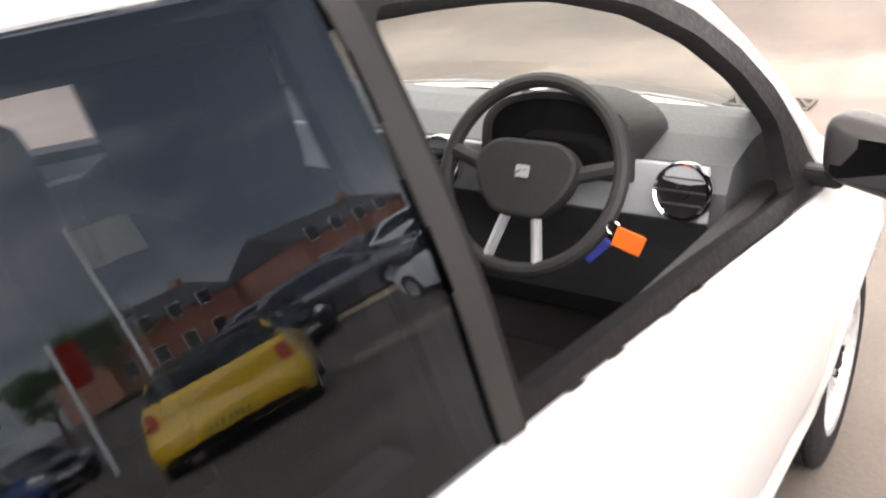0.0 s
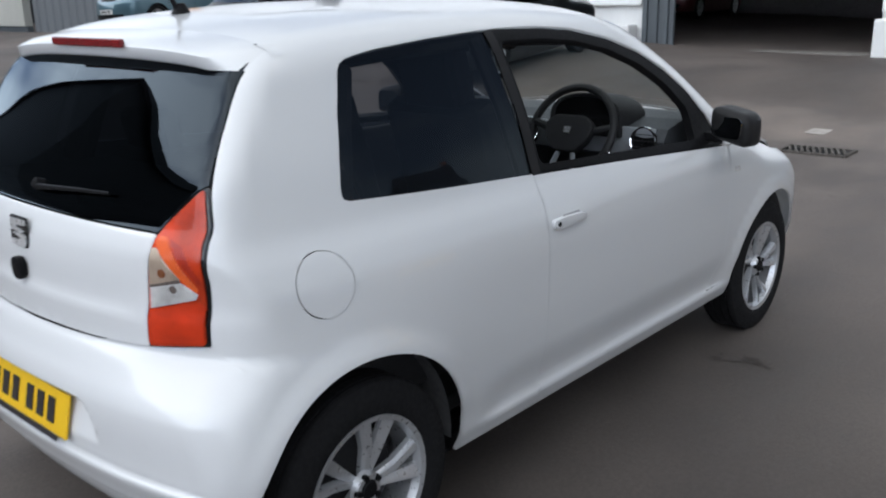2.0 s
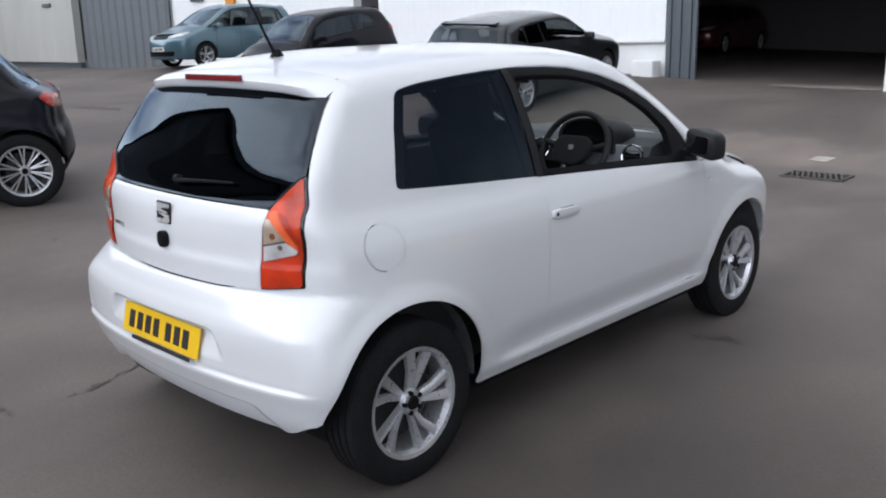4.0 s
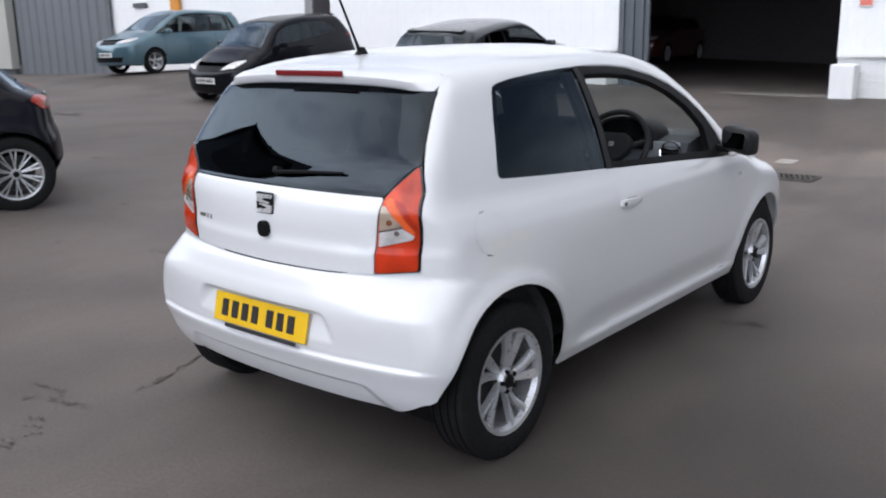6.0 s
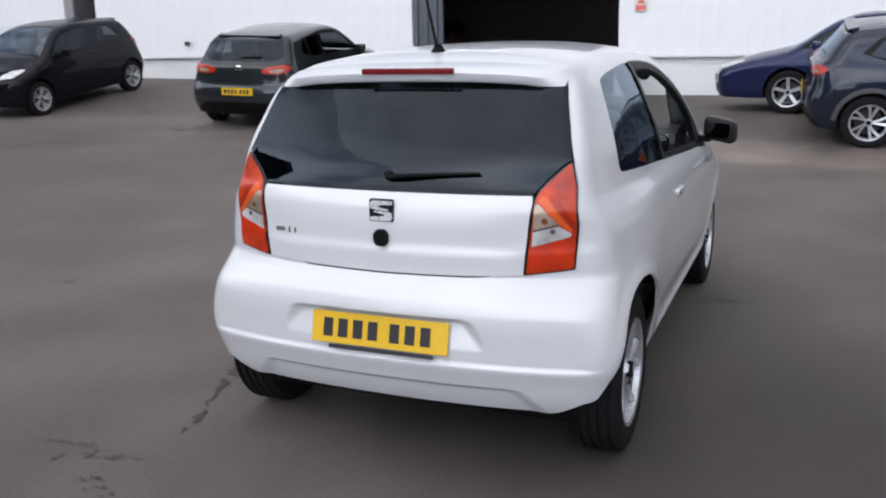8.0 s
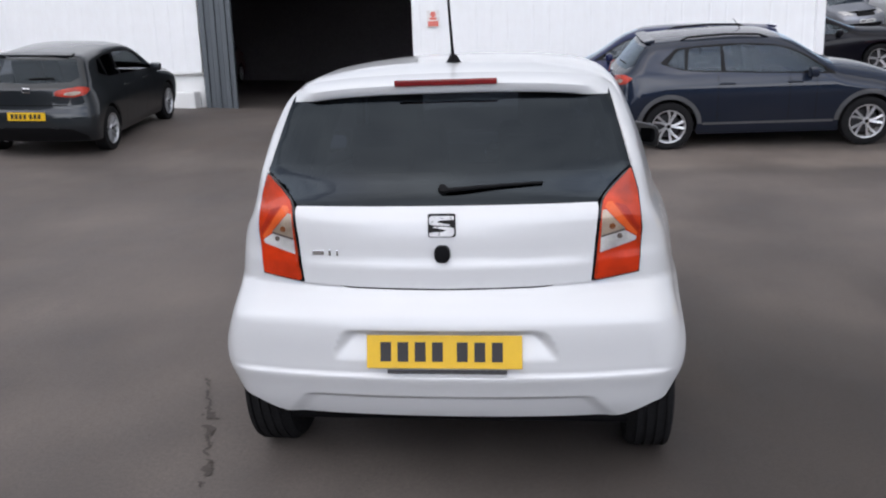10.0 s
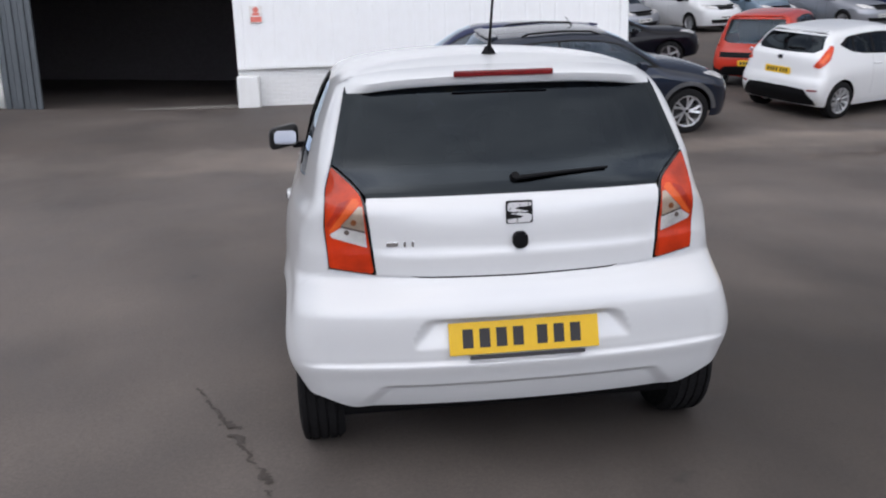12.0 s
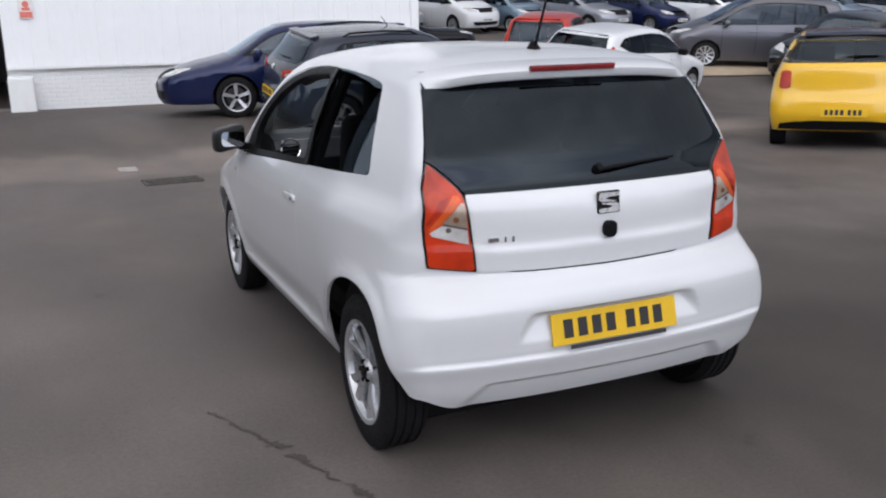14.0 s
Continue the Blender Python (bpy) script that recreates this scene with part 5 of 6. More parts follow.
SIZES = {
    # L, W, H, belt_r, belt_f, hood, base, head, rr, slope, wheelbase, front overhang, wheel radius
    "leon": (4.25, 1.80, 1.46, 1.02, 0.92, 1.0, 3.05, 2.22, 0.46, 0.10, 2.62, 0.86, 0.318),
    "estate": (4.09, 1.80, 1.46, 1.02, 0.92, 1.0, 2.96, 2.16, 0.46, 0.10, 2.52, 0.80, 0.318),
    "coupe": (4.40, 1.74, 1.43, 1.00, 0.89, 0.92, 3.32, 2.45, 0.45, 0.16, 2.52, 1.15, 0.308),
    "mini": (3.557, 1.645, 1.44, 1.02, 0.91, 0.97, 2.72, 2.0, 0.38, 0.05, 2.42, 0.60, 0.292),
    "fiesta": (3.95, 1.72, 1.47, 1.05, 0.92, 0.97, 2.95, 2.12, 0.46, 0.09, 2.49, 0.80, 0.305),
    "city": (3.43, 1.63, 1.47, 0.98, 0.90, 0.98, 2.68, 1.95, 0.28, 0.03, 2.34, 0.66, 0.285),
    "mpv": (4.28, 1.75, 1.64, 1.05, 0.98, 1.06, 3.40, 2.35, 0.42, 0.06, 2.76, 0.88, 0.31),
    "fastback": (3.99, 1.80, 1.46, 1.00, 0.93, 0.98, 2.84, 1.96, 0.64, 0.20, 2.62, 0.90, 0.325),
    "ds": (3.95, 1.72, 1.46, 1.06, 0.95, 0.98, 2.95, 2.12, 0.42, 0.10, 2.46, 0.80, 0.312),
}


def side_windows(k, style, S):
    """The whole window line of one side, and the panes in it."""
    L, W, H, br, bf, hood, base, head, rr, slope = SIZES[k][:10]
    kick = {"fiesta": 0.16, "leon": 0.12, "estate": 0.12, "coupe": 0.10, "ds": 0.06}.get(k, 0.03)
    b = lambda y: br + (bf - br) * (y - 0.6) / (base - 0.6) + 0.015 + kick * float(ease(1.05 - y, 0, 0.6))  # noqa: E731
    t = lambda y: float(S.roof(y)) - 0.115 - 0.02 * float(ease(1.2 - y, 0, 0.7))  # noqa: E731
    rear_y = rr + {"fiesta": 0.16, "leon": 0.18, "estate": 0.18, "mpv": 0.16}.get(k, 0.24)
    nose_y = base - 0.05
    while t(nose_y) < b(nose_y) + 0.015:
        nose_y -= 0.01

    def run(y0, y1, pad, lean):
        """Outline between two places along the side, its rear edge leaning by lean."""
        ya, yb = np.linspace(y0, y1, 9), np.linspace(y1, y0 + lean, 12)
        return [(y, b(y) + pad) for y in ya] + [(y, max(t(y) - pad, b(y) + pad + 0.004)) for y in yb]

    mid = 1.30 if style == 3 else 1.45
    line = rounded(run(rear_y, nose_y, 0.0, 0.20), 0.03, 3)
    panes = [run(mid + 0.03, nose_y - 0.13, 0.020, -0.03)]
    if style == 5:
        split = 0.86 if k == "mpv" else rear_y + 0.32
        panes += [run(split + 0.03, mid - 0.03, 0.020, 0.03)]
        if k != "city":
            panes += [run(rear_y + 0.10, split, 0.022, 0.15)]
    else:
        panes += [run(rear_y + 0.06, mid - 0.03, 0.020, 0.17)]
    return line, [rounded(p, 0.02, 2) for p in panes]


LENSES = {
    # outlines along the wrapped skin: distance round from the middle of the tail, height
    "red": [(0.25, 0.87), (0.38, 0.845), (0.49, 0.875), (0.545, 0.955), (0.47, 0.985), (0.36, 0.965), (0.26, 0.935)],
    "tall": [(0.395, 0.87), (0.46, 0.84), (0.56, 0.98), (0.60, 1.17), (0.56, 1.20), (0.50, 1.10), (0.44, 0.97)],
    "box": [(0.392, 0.745), (0.470, 0.745), (0.474, 0.965), (0.400, 0.965)],
    "slim": [(0.435, 0.80), (0.475, 0.80), (0.50, 1.06), (0.46, 1.06)],
}


def parked_car(name, label, kind, colour, at, heading, anchor, lens="red", doors=5, glass_mat=None, roof_mat=None, rim="five", rear_plate=True, bump_mat=None, rails=False, fine=0.07, group=""):
    """anchor: the car's own (x, y) that stands at the place at; heading: the way its nose points."""
    L, W, H, br, bf, hood, base, head, rr, slope, wb, fo, rad = SIZES[kind]
    S = car_shape(*SIZES[kind][:10])
    glass_mat = glass_mat or PRIVACY
    hx, hy = heading
    n = math.hypot(hx, hy)
    hx, hy = hx / n, hy / n
    ox, oy = at[0] - (anchor[0] * hy + anchor[1] * hx), at[1] - (-anchor[0] * hx + anchor[1] * hy)
    yaw = math.degrees(math.atan2(-hx, hy))
    q = lambda x, y: ground_at(ox + x * hy + y * hx, oy - x * hx + y * hy)  # noqa: E731
    ry, fyy = L - fo - wb, L - fo
    zr, zf = (q(-0.75, ry) + q(0.75, ry)) / 2, (q(-0.75, fyy) + q(0.75, fyy)) / 2
    zl, zrt = (q(-0.75, ry) + q(-0.75, fyy)) / 2, (q(0.75, ry) + q(0.75, fyy)) / 2
    pitch = math.degrees(math.atan2(zf - zr, wb))
    roll = math.degrees(math.atan2(zl - zrt, 1.5))
    car = tagged(empty(name, pose(ox, oy, zr - math.tan(radians(pitch)) * ry, 0, 0, yaw) @ pose(0, 0, 0, pitch, roll, 0)), label, "car", group)
    az, ar = rad, rad + 0.045
    line, wins = side_windows(kind, doors, S)
    low = 0.2
    ys = list(np.linspace(rr + 0.14, head + 0.02, 16))
    seam = [(y, float(S.roof(y)) - 0.075) for y in ys] + [(y, float(S.roof(y)) - 0.055) for y in np.linspace(head + 0.15, L - 0.42, 18)]
    half = [S.to_wrap("right", [(ry + ar + 0.002, low), (fyy - ar - 0.002, low)], 0.08), S.to_wrap("right", arc(fyy, az, ar, 196, -14, 20))]
    half += [S.wrap_of(S.project("wrap", np.linspace(L - 0.30, L - 0.001, 7), np.full(7, low + 0.02)))]
    fr_top = S.wrap_of(S.project("wrap", np.linspace(L - 0.001, L - 0.38, 8), np.linspace(hood - 0.30, float(seam[-1][1]) - 0.01, 8)))
    top = S.to_wrap("right", seam[::-1], 0.05)
    back_z = H * 0.925 - 0.012
    cr = S.to_wrap("rear", [(W * 0.335, back_z), (0.0, back_z + 0.012)], 0.06)
    tail_low = S.wrap_of(S.project("wrap", np.linspace(0.0, 0.30, 10), np.full(10, low + 0.04)))
    rw_top, rw_bot = H * 0.905, 0.88 if kind == "city" else br + 0.02
    wb_, wt_ = W * (0.40 if kind == "ds" else 0.37), W * 0.325
    rear_win = [(-wb_, rw_bot + 0.06), (-wb_ + 0.10, rw_bot), (0.0, rw_bot - 0.015), (wb_ - 0.10, rw_bot), (wb_, rw_bot + 0.06), (wt_, rw_top), (-wt_, rw_top)]
    for sg, mode in ((1, "right"), (-1, "left")):
        holes = [S.to_wrap(mode, line, 0.05, True)]
        # the rear window's half notches the edge at the middle line
        rwl = S.to_wrap("rear", [(0.0, rw_top), (wt_, rw_top), (wb_, rw_bot + 0.06), (wb_ - 0.10, rw_bot), (0.0, rw_bot - 0.015)], 0.05)
        o2 = np.concatenate([*half, fr_top, top, cr, rwl, tail_low, S.to_wrap("right", arc(ry, az, ar, 194, -14, 20))]) * np.array([sg, 1])
        panel("body_side", S, "wrap", o2, colour, car, step=fine, holes=holes, flange=0.02)
        trim = panel("window_trim", S, mode, dense(line, 0.05), WINDOW_BLACK, car, "black window surround and pillars", step=0.08, holes=[dense(w, 0.05) for w in wins], lift=-0.003, flange=0.012)
        for w in wins:
            panel("side_window", S, mode, dense(w, 0.05), glass_mat, trim, step=0.12, lift=-0.007, flange=0.003)
        # lamps
        lamp = panel("tail_lamp", S, "wrap", dense(rounded(LENSES[lens], 0.03, 3), 0.03) * np.array([sg, 1]), LENS_RED if lens == "tall" else LENS_DARK, car, "red tail lamp", step=0.03, lift=0.008)
        mid = np.mean(LENSES[lens], axis=0)
        inner = [tuple(mid + (np.array(p) - mid) * 0.45 - np.array([0.0, 0.02])) for p in LENSES[lens]]
        if lens != "box":
            panel("reversing_lens", S, "wrap", dense(rounded(inner, 0.02, 2), 0.03) * np.array([sg, 1]), LENS_RIB if lens == "tall" else LENS_TAN, lamp, step=0.03, lift=0.011)
        if kind == "fiesta":
            panel("rear_reflector", S, "wrap", dense([(0.37, 0.475), (0.46, 0.485), (0.46, 0.51), (0.37, 0.505)], 0.03) * np.array([sg, 1]), LENS_DEEP, car, "red bumper reflector", step=0.03, lift=0.007)
        panel("headlamp", S, "front", dense(rounded([(W * 0.22, hood - 0.30), (W * 0.40, hood - 0.27), (W * 0.41, hood - 0.17), (W * 0.30, hood - 0.18)], 0.03, 3), 0.05) * np.array([sg, 1]), LENS_CLEAR, car, step=0.05, lift=0.01)
        mb = part("door_mirror", box((0.17, 0.11, 0.12), bevel=0.035), BLACK_TRIM if colour is WHITE else roof_mat or colour, car, smooth=True)
        mb.matrix_basis = pose(sg * (W / 2 + 0.06), base - 0.42, bf + 0.07)
        for hy_ in ((1.5, 2.35) if doors == 5 else (1.5,)):
            hd = part("door_handle", box((0.03, 0.19, 0.03), bevel=0.01), colour, car)
            hd.matrix_basis = pose(float(S.project(mode, np.array([hy_]), np.array([0.86]))[0, 0]), hy_, 0.86)
        for y0, y1 in (((1.42, base - 0.32),) if doors == 3 else ((1.38, 1.40), (2.28, 2.30), (base - 0.34, base - 0.32))):
            for yy in ((y0, y1) if doors == 3 else (y0,)):
                panel("door_seam", S, mode, dense([(yy, 0.36), (yy + 0.007, 0.36), (yy + 0.007, br - 0.05), (yy, br - 0.05)], 0.08), SHADOW_GAP if colour is WHITE else BLACK_TRIM, car, step=0.1, lift=0.0015, flange=0.0)
        for wy in (ry, fyy):
            wheel(car, sg * (W / 2 - 0.115), wy, rad, 0.20, rad * 0.69, rim)
            liner(wy, az, ar + 0.01, sg * 0.42, sg * (W / 2 - 0.045), "arch_liner", car, BLACK_TRIM)
        if rails:
            for wy in (ry, fyy):
                ring = arc(wy, az, ar + 0.06, 4, 176, 22) + arc(wy, az, ar + 0.004, 176, 4, 22)
                panel("arch_trim", S, mode, dense(ring, 0.05), ARCH_GREY, car, "grey plastic wheel arch trim", step=0.04, lift=0.006, flange=0.01)
            panel("sill_strip", S, mode, dense([(ry + ar + 0.07, 0.33), (fyy - ar - 0.07, 0.33), (fyy - ar - 0.07, 0.36), (ry + ar + 0.07, 0.36)], 0.06), ARCH_GREY, car, step=0.06, lift=0.006)
            rail = [(sg * 0.57, y, float(S.project("top", np.array([sg * 0.57]), np.array([y]))[0, 2]) + d) for y, d in ((0.92, -0.01), (1.02, 0.03), (1.5, 0.035), (head - 0.25, 0.03), (head - 0.12, -0.01))]
            part("roof_rail", tube(rail, 0.014, 8), BLACK_TRIM, car, "black roof rail", smooth=True)
    if rails:
        part("aerial", tube([(0, head - 0.35, H - 0.01), (0, head - 0.45, H + 0.13)], 0.008, 6, taper=0.5), BLACK_TRIM, car, "short black roof aerial")
    if roof_mat:
        for mode in ("right", "left"):
            ends = np.linspace(rr + 0.15, head + 0.05, 14)
            strip = [(y, float(S.roof(y)) - 0.118) for y in ends] + [(y, float(S.roof(y)) - 0.070) for y in ends[::-1]]
            panel("roof_edge", S, mode, dense(strip, 0.05), roof_mat, car, "black roof edge", step=0.05, lift=0.005)
    # top skin with a windscreen
    e3 = S.project("right", *np.array(seam).T)[:, :2]
    br3 = S.project("rear", np.array([W * 0.335, W * 0.17]), np.array([back_z, back_z + 0.009]))[:, :2]
    rightside = [tuple(p) for p in e3]
    rear_edge = [(0.0, float(S.project("rear", np.array([0.0]), np.array([back_z + 0.012]))[0, 1]) + 0.01)] + [(x, y + 0.01) for x, y in br3[::-1]]
    front_y = float(seam[-1][0]) + 0.12
    loop = rear_edge + rightside + [(W * 0.2, front_y), (0, front_y + 0.03)]
    loop = loop + [(-x, y) for x, y in loop[1:-1][::-1]]
    scr = rounded([(-W * 0.30, head + 0.06), (0, head + 0.03), (W * 0.30, head + 0.06), (W * 0.385, base - 0.06), (0, base + 0.0), (-W * 0.385, base - 0.06)], 0.05, 3)
    if roof_mat:
        cut = head + 0.0
        ra = [p for p in rear_edge + rightside if p[1] < cut] + [(W * 0.33, cut), (0, cut)]
        ra = ra + [(-x, y) for x, y in ra[1:-1][::-1]]
        panel("roof", S, "top", dense(ra, 0.08), roof_mat, car, "black roof", step=0.1, lift=0.004)
        frame_out = dense([(-W * 0.43, rw_bot - 0.025), (W * 0.43, rw_bot - 0.025), (W * 0.365, H * 0.94), (-W * 0.365, H * 0.94)], 0.06)
        panel("window_surround", S, "rear", frame_out, roof_mat, car, "black rear window surround", step=0.06, holes=[dense(rear_win, 0.06)], lift=0.006)
    panel("top_skin", S, "top", dense(loop, 0.08), colour, car, step=0.09, holes=[dense(scr, 0.06)], flange=0.01)
    panel("windscreen", S, "top", dense(scr, 0.06), WINDSCREEN, car, step=0.15, lift=-0.004, flange=0.003)
    panel("rear_window", S, "rear", dense(rear_win, 0.06), glass_mat, car, step=0.12, lift=-0.003, flange=0.003)
    spl = part("spoiler", box((W * 0.58, 0.13, 0.03), bevel=0.013), roof_mat or colour, car)
    spl.matrix_basis = pose(0, rr + 0.075, H * 0.945, 10)
    bt = bump_mat or BLACK_TRIM
    black = {"ds": 0.345, "fiesta": 0.50}.get(kind, 0.42)
    panel("lower_bumper", S, "rear", dense([(-W * 0.43, 0.25), (W * 0.43, 0.25), (W * 0.42, 0.32), (W * 0.33, black), (W * 0.18, black + 0.02), (-W * 0.18, black + 0.02), (-W * 0.33, black), (-W * 0.42, 0.32)], 0.06), bt, car, "black lower bumper", step=0.06, lift=0.006)
    if kind == "city":
        panel("bumper_band", S, "rear", dense([(-W * 0.40, 0.60), (W * 0.40, 0.60), (W * 0.40, 0.70), (-W * 0.40, 0.70)], 0.06), bt, car, "black bumper band", step=0.06, lift=0.008)
    if kind in ("leon", "estate", "fastback"):
        panel("tailgate_groove", S, "rear", dense([(-W * 0.30, 0.735), (W * 0.30, 0.735), (W * 0.30, 0.748), (-W * 0.30, 0.748)], 0.06), BLACK_TRIM, car, step=0.06, lift=0.002)
    wip = S.project("rear", np.array([0.0, 0.16, 0.34]), np.array([rw_bot + 0.045, rw_bot + 0.05, rw_bot + 0.055]))
    part("rear_wiper", tube([(x, y - 0.015, z) for x, y, z in wip], 0.010, 6), BLACK_TRIM, car, "black rear wiper")
    badge = S.project("rear", np.array([0.0]), np.array([rw_bot - 0.10]))[0]
    if kind != "ds":
        part("badge", box((0.10, 0.012, 0.07), bevel=0.012), CHROME, car, "chrome maker's badge").matrix_basis = pose(0, float(badge[1]) - 0.003, float(badge[2]), -8)
    panel("lower_grille", S, "front", dense([(-W * 0.30, 0.30), (W * 0.30, 0.30), (W * 0.33, 0.42), (-W * 0.33, 0.42)], 0.06), BLACK_TRIM, car, step=0.08, lift=0.006)
    panel("grille", S, "front", dense([(-W * 0.17, hood - 0.33), (W * 0.17, hood - 0.33), (W * 0.18, hood - 0.24), (-W * 0.18, hood - 0.24)], 0.06), BLACK_TRIM, car, step=0.08, lift=0.008)
    yr = float(S.project("rear", np.array([0.0]), np.array([{"fiesta": 0.74, "ds": 0.46}.get(kind, 0.56)]))[0, 1])
    if rear_plate:
        plate(car, pose(0, yr - 0.008, {"fiesta": 0.76, "ds": 0.47, "city": 0.50}.get(kind, 0.60), -4), YELLOW_PLATE)
    yf = float(S.project("front", np.array([0.0]), np.array([0.50]))[0, 1])
    plate(car, pose(0, yf + 0.008, 0.48, 0, 0, 180), WHITE_PLATE)
    part("underbody", box((W * 0.74, L * 0.8, 0.12), (0, L / 2, 0.26), bevel=0.02), BLACK_TRIM, car)
    part("cabin_block", box((W * 0.72, 2.0, 0.42), (0, 1.55, 0.62), bevel=0.05), CABIN, car)
    for sx in (0.34, -0.34):
        for sy in (1.0, 1.95):
            part("seat_back", box((0.42, 0.14, 0.72), (sx, sy, 0.92), (15, 0, 0), bevel=0.05), FABRIC, car)
    return car


WINDOW_BLACK = plain("window_trim_black", (0.006, 0.006, 0.007), 0.35, vary=0.05)
WINDOW_BLACK.node_tree.nodes["Principled BSDF"].inputs["Specular IOR Level"].default_value = 0.15
ARCH_GREY = plain("grey_trim_plastic", (0.07, 0.072, 0.078), 0.5)
GREY_PAINT = paint("dark_grey_metallic", (0.010, 0.0155, 0.030), 0.4, 0.4, coat=0.9, spec=0.05)
CHARCOAL = paint("charcoal_metallic", (0.022, 0.026, 0.030), 0.35, 0.5, coat=0.9, spec=0.1)
BLACK_PAINT = paint("black_car_paint", (0.005, 0.005, 0.009), 0.3, coat=0.35, spec=0.05)
BLUE_PAINT = paint("deep_blue_paint", (0.007, 0.013, 0.058), 0.3, 0.3, coat=0.6, spec=0.1)
TEAL_PAINT = paint("pale_blue_metallic", (0.085, 0.16, 0.20), 0.32, 0.4)
RED_PAINT = paint("bright_red_paint", (0.48, 0.030, 0.012), 0.35, spec=0.2)
YELLOW_PAINT = paint("yellow_car_paint", (0.80, 0.46, 0.012), 0.3)
SILVER_PAINT = paint("silver_metallic", (0.26, 0.27, 0.30), 0.32, 0.5)
STEEL_PAINT = paint("steel_grey_metallic", (0.10, 0.10, 0.118), 0.3, 0.5)
PLUM_PAINT = paint("plum_paint", (0.09, 0.012, 0.018), 0.3, 0.3)
ICE_PAINT = paint("ice_blue_metallic", (0.16, 0.23, 0.30), 0.32, 0.5)

parked_car("estate_hatchback", "dark grey five-door hatchback with roof rails beside the workshop wall", "estate", GREY_PAINT, (1.92, 9.42), (1, 0.03), (0.82, 0.77), rails=True, rear_plate=True, fine=0.05, rim="pairs")
parked_car("grey_hatchback", "dark grey hatchback parked nose to the white wall", "leon", CHARCOAL, (-6.85, 9.58), (-0.10, 1), (0.0, 0.77), rim="multi", fine=0.05)
parked_car("black_city_car", "small black hatchback parked facing the yard", "mini", BLACK_PAINT, (-11.7, 8.4), (0.05, -1), (0, 3.557), doors=3, fine=0.06, rim="pairs")
parked_car("people_carrier", "pale blue people carrier parked facing the yard", "mpv", TEAL_PAINT, (-18.1, 11.5), (0.06, -1), (-0.80, 3.40), glass_mat=TINT)
parked_car("black_hatchback", "black hatchback with multi-spoke wheels on the asphalt", "fastback", BLACK_PAINT, (-5.32, 1.66), (-0.36, -0.93), (-0.82, 0.47), rim="multi", fine=0.05, rear_plate=False)
parked_car("blue_coupe", "dark blue three-door car parked along the wall", "coupe", BLUE_PAINT, (0.93, 11.42), (-1, 0.1), (-0.80, 3.25), doors=3, fine=0.05)
parked_car("white_hatchback", "white five-door hatchback with tall orange-red tail lamps", "fiesta", WHITE, (7.75, 11.15), (2.3, 0.95), (0.80, 0.66), glass_mat=DARK_TINT, lens="tall", rim="ten", fine=0.05)
parked_car("red_city_car", "small bright red hatchback among parked cars", "city", RED_PAINT, (7.62, 14.05), (0.66, 0.75), (0, 0), fine=0.06, lens="slim")
parked_car("black_saloon", "black car parked by the corner of the workshop", "leon", BLACK_PAINT, (6.75, 18.6), (1, -0.12), (0, 2.6), glass_mat=TINT)
parked_car("silver_people_carrier", "steel grey people carrier at the back of the yard", "mpv", STEEL_PAINT, (12.6, 14.7), (-0.85, 0.5), (-0.80, 3.40), rim="ten")
parked_car("steel_hatchback", "dark grey hatchback facing the yard", "leon", CHARCOAL, (12.6, 12.55), (-0.80, -0.25), (0.6, 4.2))
parked_car("yellow_hatchback", "bright yellow three-door hatchback with a black roof", "ds", YELLOW_PAINT, (7.03, 5.46), (0.72, 0.69), (0, 0), doors=3, roof_mat=GLOSS_BLACK, lens="box", fine=0.05, rim="multi")


def far_rows():
    """Rows of parked cars behind, a few kinds repeated in other colours."""
    tints = [SILVER_PAINT, WHITE, ICE_PAINT, SILVER_PAINT, BLUE_PAINT, WHITE, STEEL_PAINT, ICE_PAINT]
    words = ["silver", "white", "ice blue", "silver", "blue", "white", "steel grey", "ice blue"]
    spots = []
    for row, (x0, y0, slip) in enumerate(((10.2, 27.0, 0.75), (10.6, 32.6, 0.6), (11.2, 38.4, 0.5))):
        for k in range(9):
            spots.append((x0 + 2.3 * k, y0 - slip * k, (0.30, -1), (k + 3 * row) % 8))
    kinds = ["fiesta", "mpv", "city", "leon"]
    for i, (x, y, h, j) in enumerate(spots):
        parked_car("parked_car", words[j] + " car in a row of parked cars", kinds[i % 4], tints[j], (x, y), h, (0, 4), fine=0.14, glass_mat=TINT, group="row of parked cars", rim="ten")


far_rows()


# ---- what stands behind and beside the camera, with two added units ----


def brick_wall_mat(name):
    m, n, l, b = material(name)
    c = n.new("ShaderNodeTexCoord")
    g = n.new("ShaderNodeMapping")
    g.inputs["Rotation"].default_value = (radians(90), 0, radians(90))
    t = n.new("ShaderNodeTexBrick")
    set_in(t, Scale=1.0)
    t.inputs["Brick Width"].default_value, t.inputs["Row Height"].default_value, t.inputs["Mortar Size"].default_value = 0.225, 0.075, 0.006
    t.inputs["Color1"].default_value, t.inputs["Color2"].default_value, t.inputs["Mortar"].default_value = (0.26, 0.085, 0.05, 1), (0.34, 0.13, 0.08, 1), (0.3, 0.28, 0.25, 1)
    l.new(c.outputs["Object"], g.inputs["Vector"])
    l.new(g.outputs["Vector"], t.inputs["Vector"])
    l.new(t.outputs["Color"], b.inputs["Base Color"])
    set_in(b, Roughness=0.9)
    return m


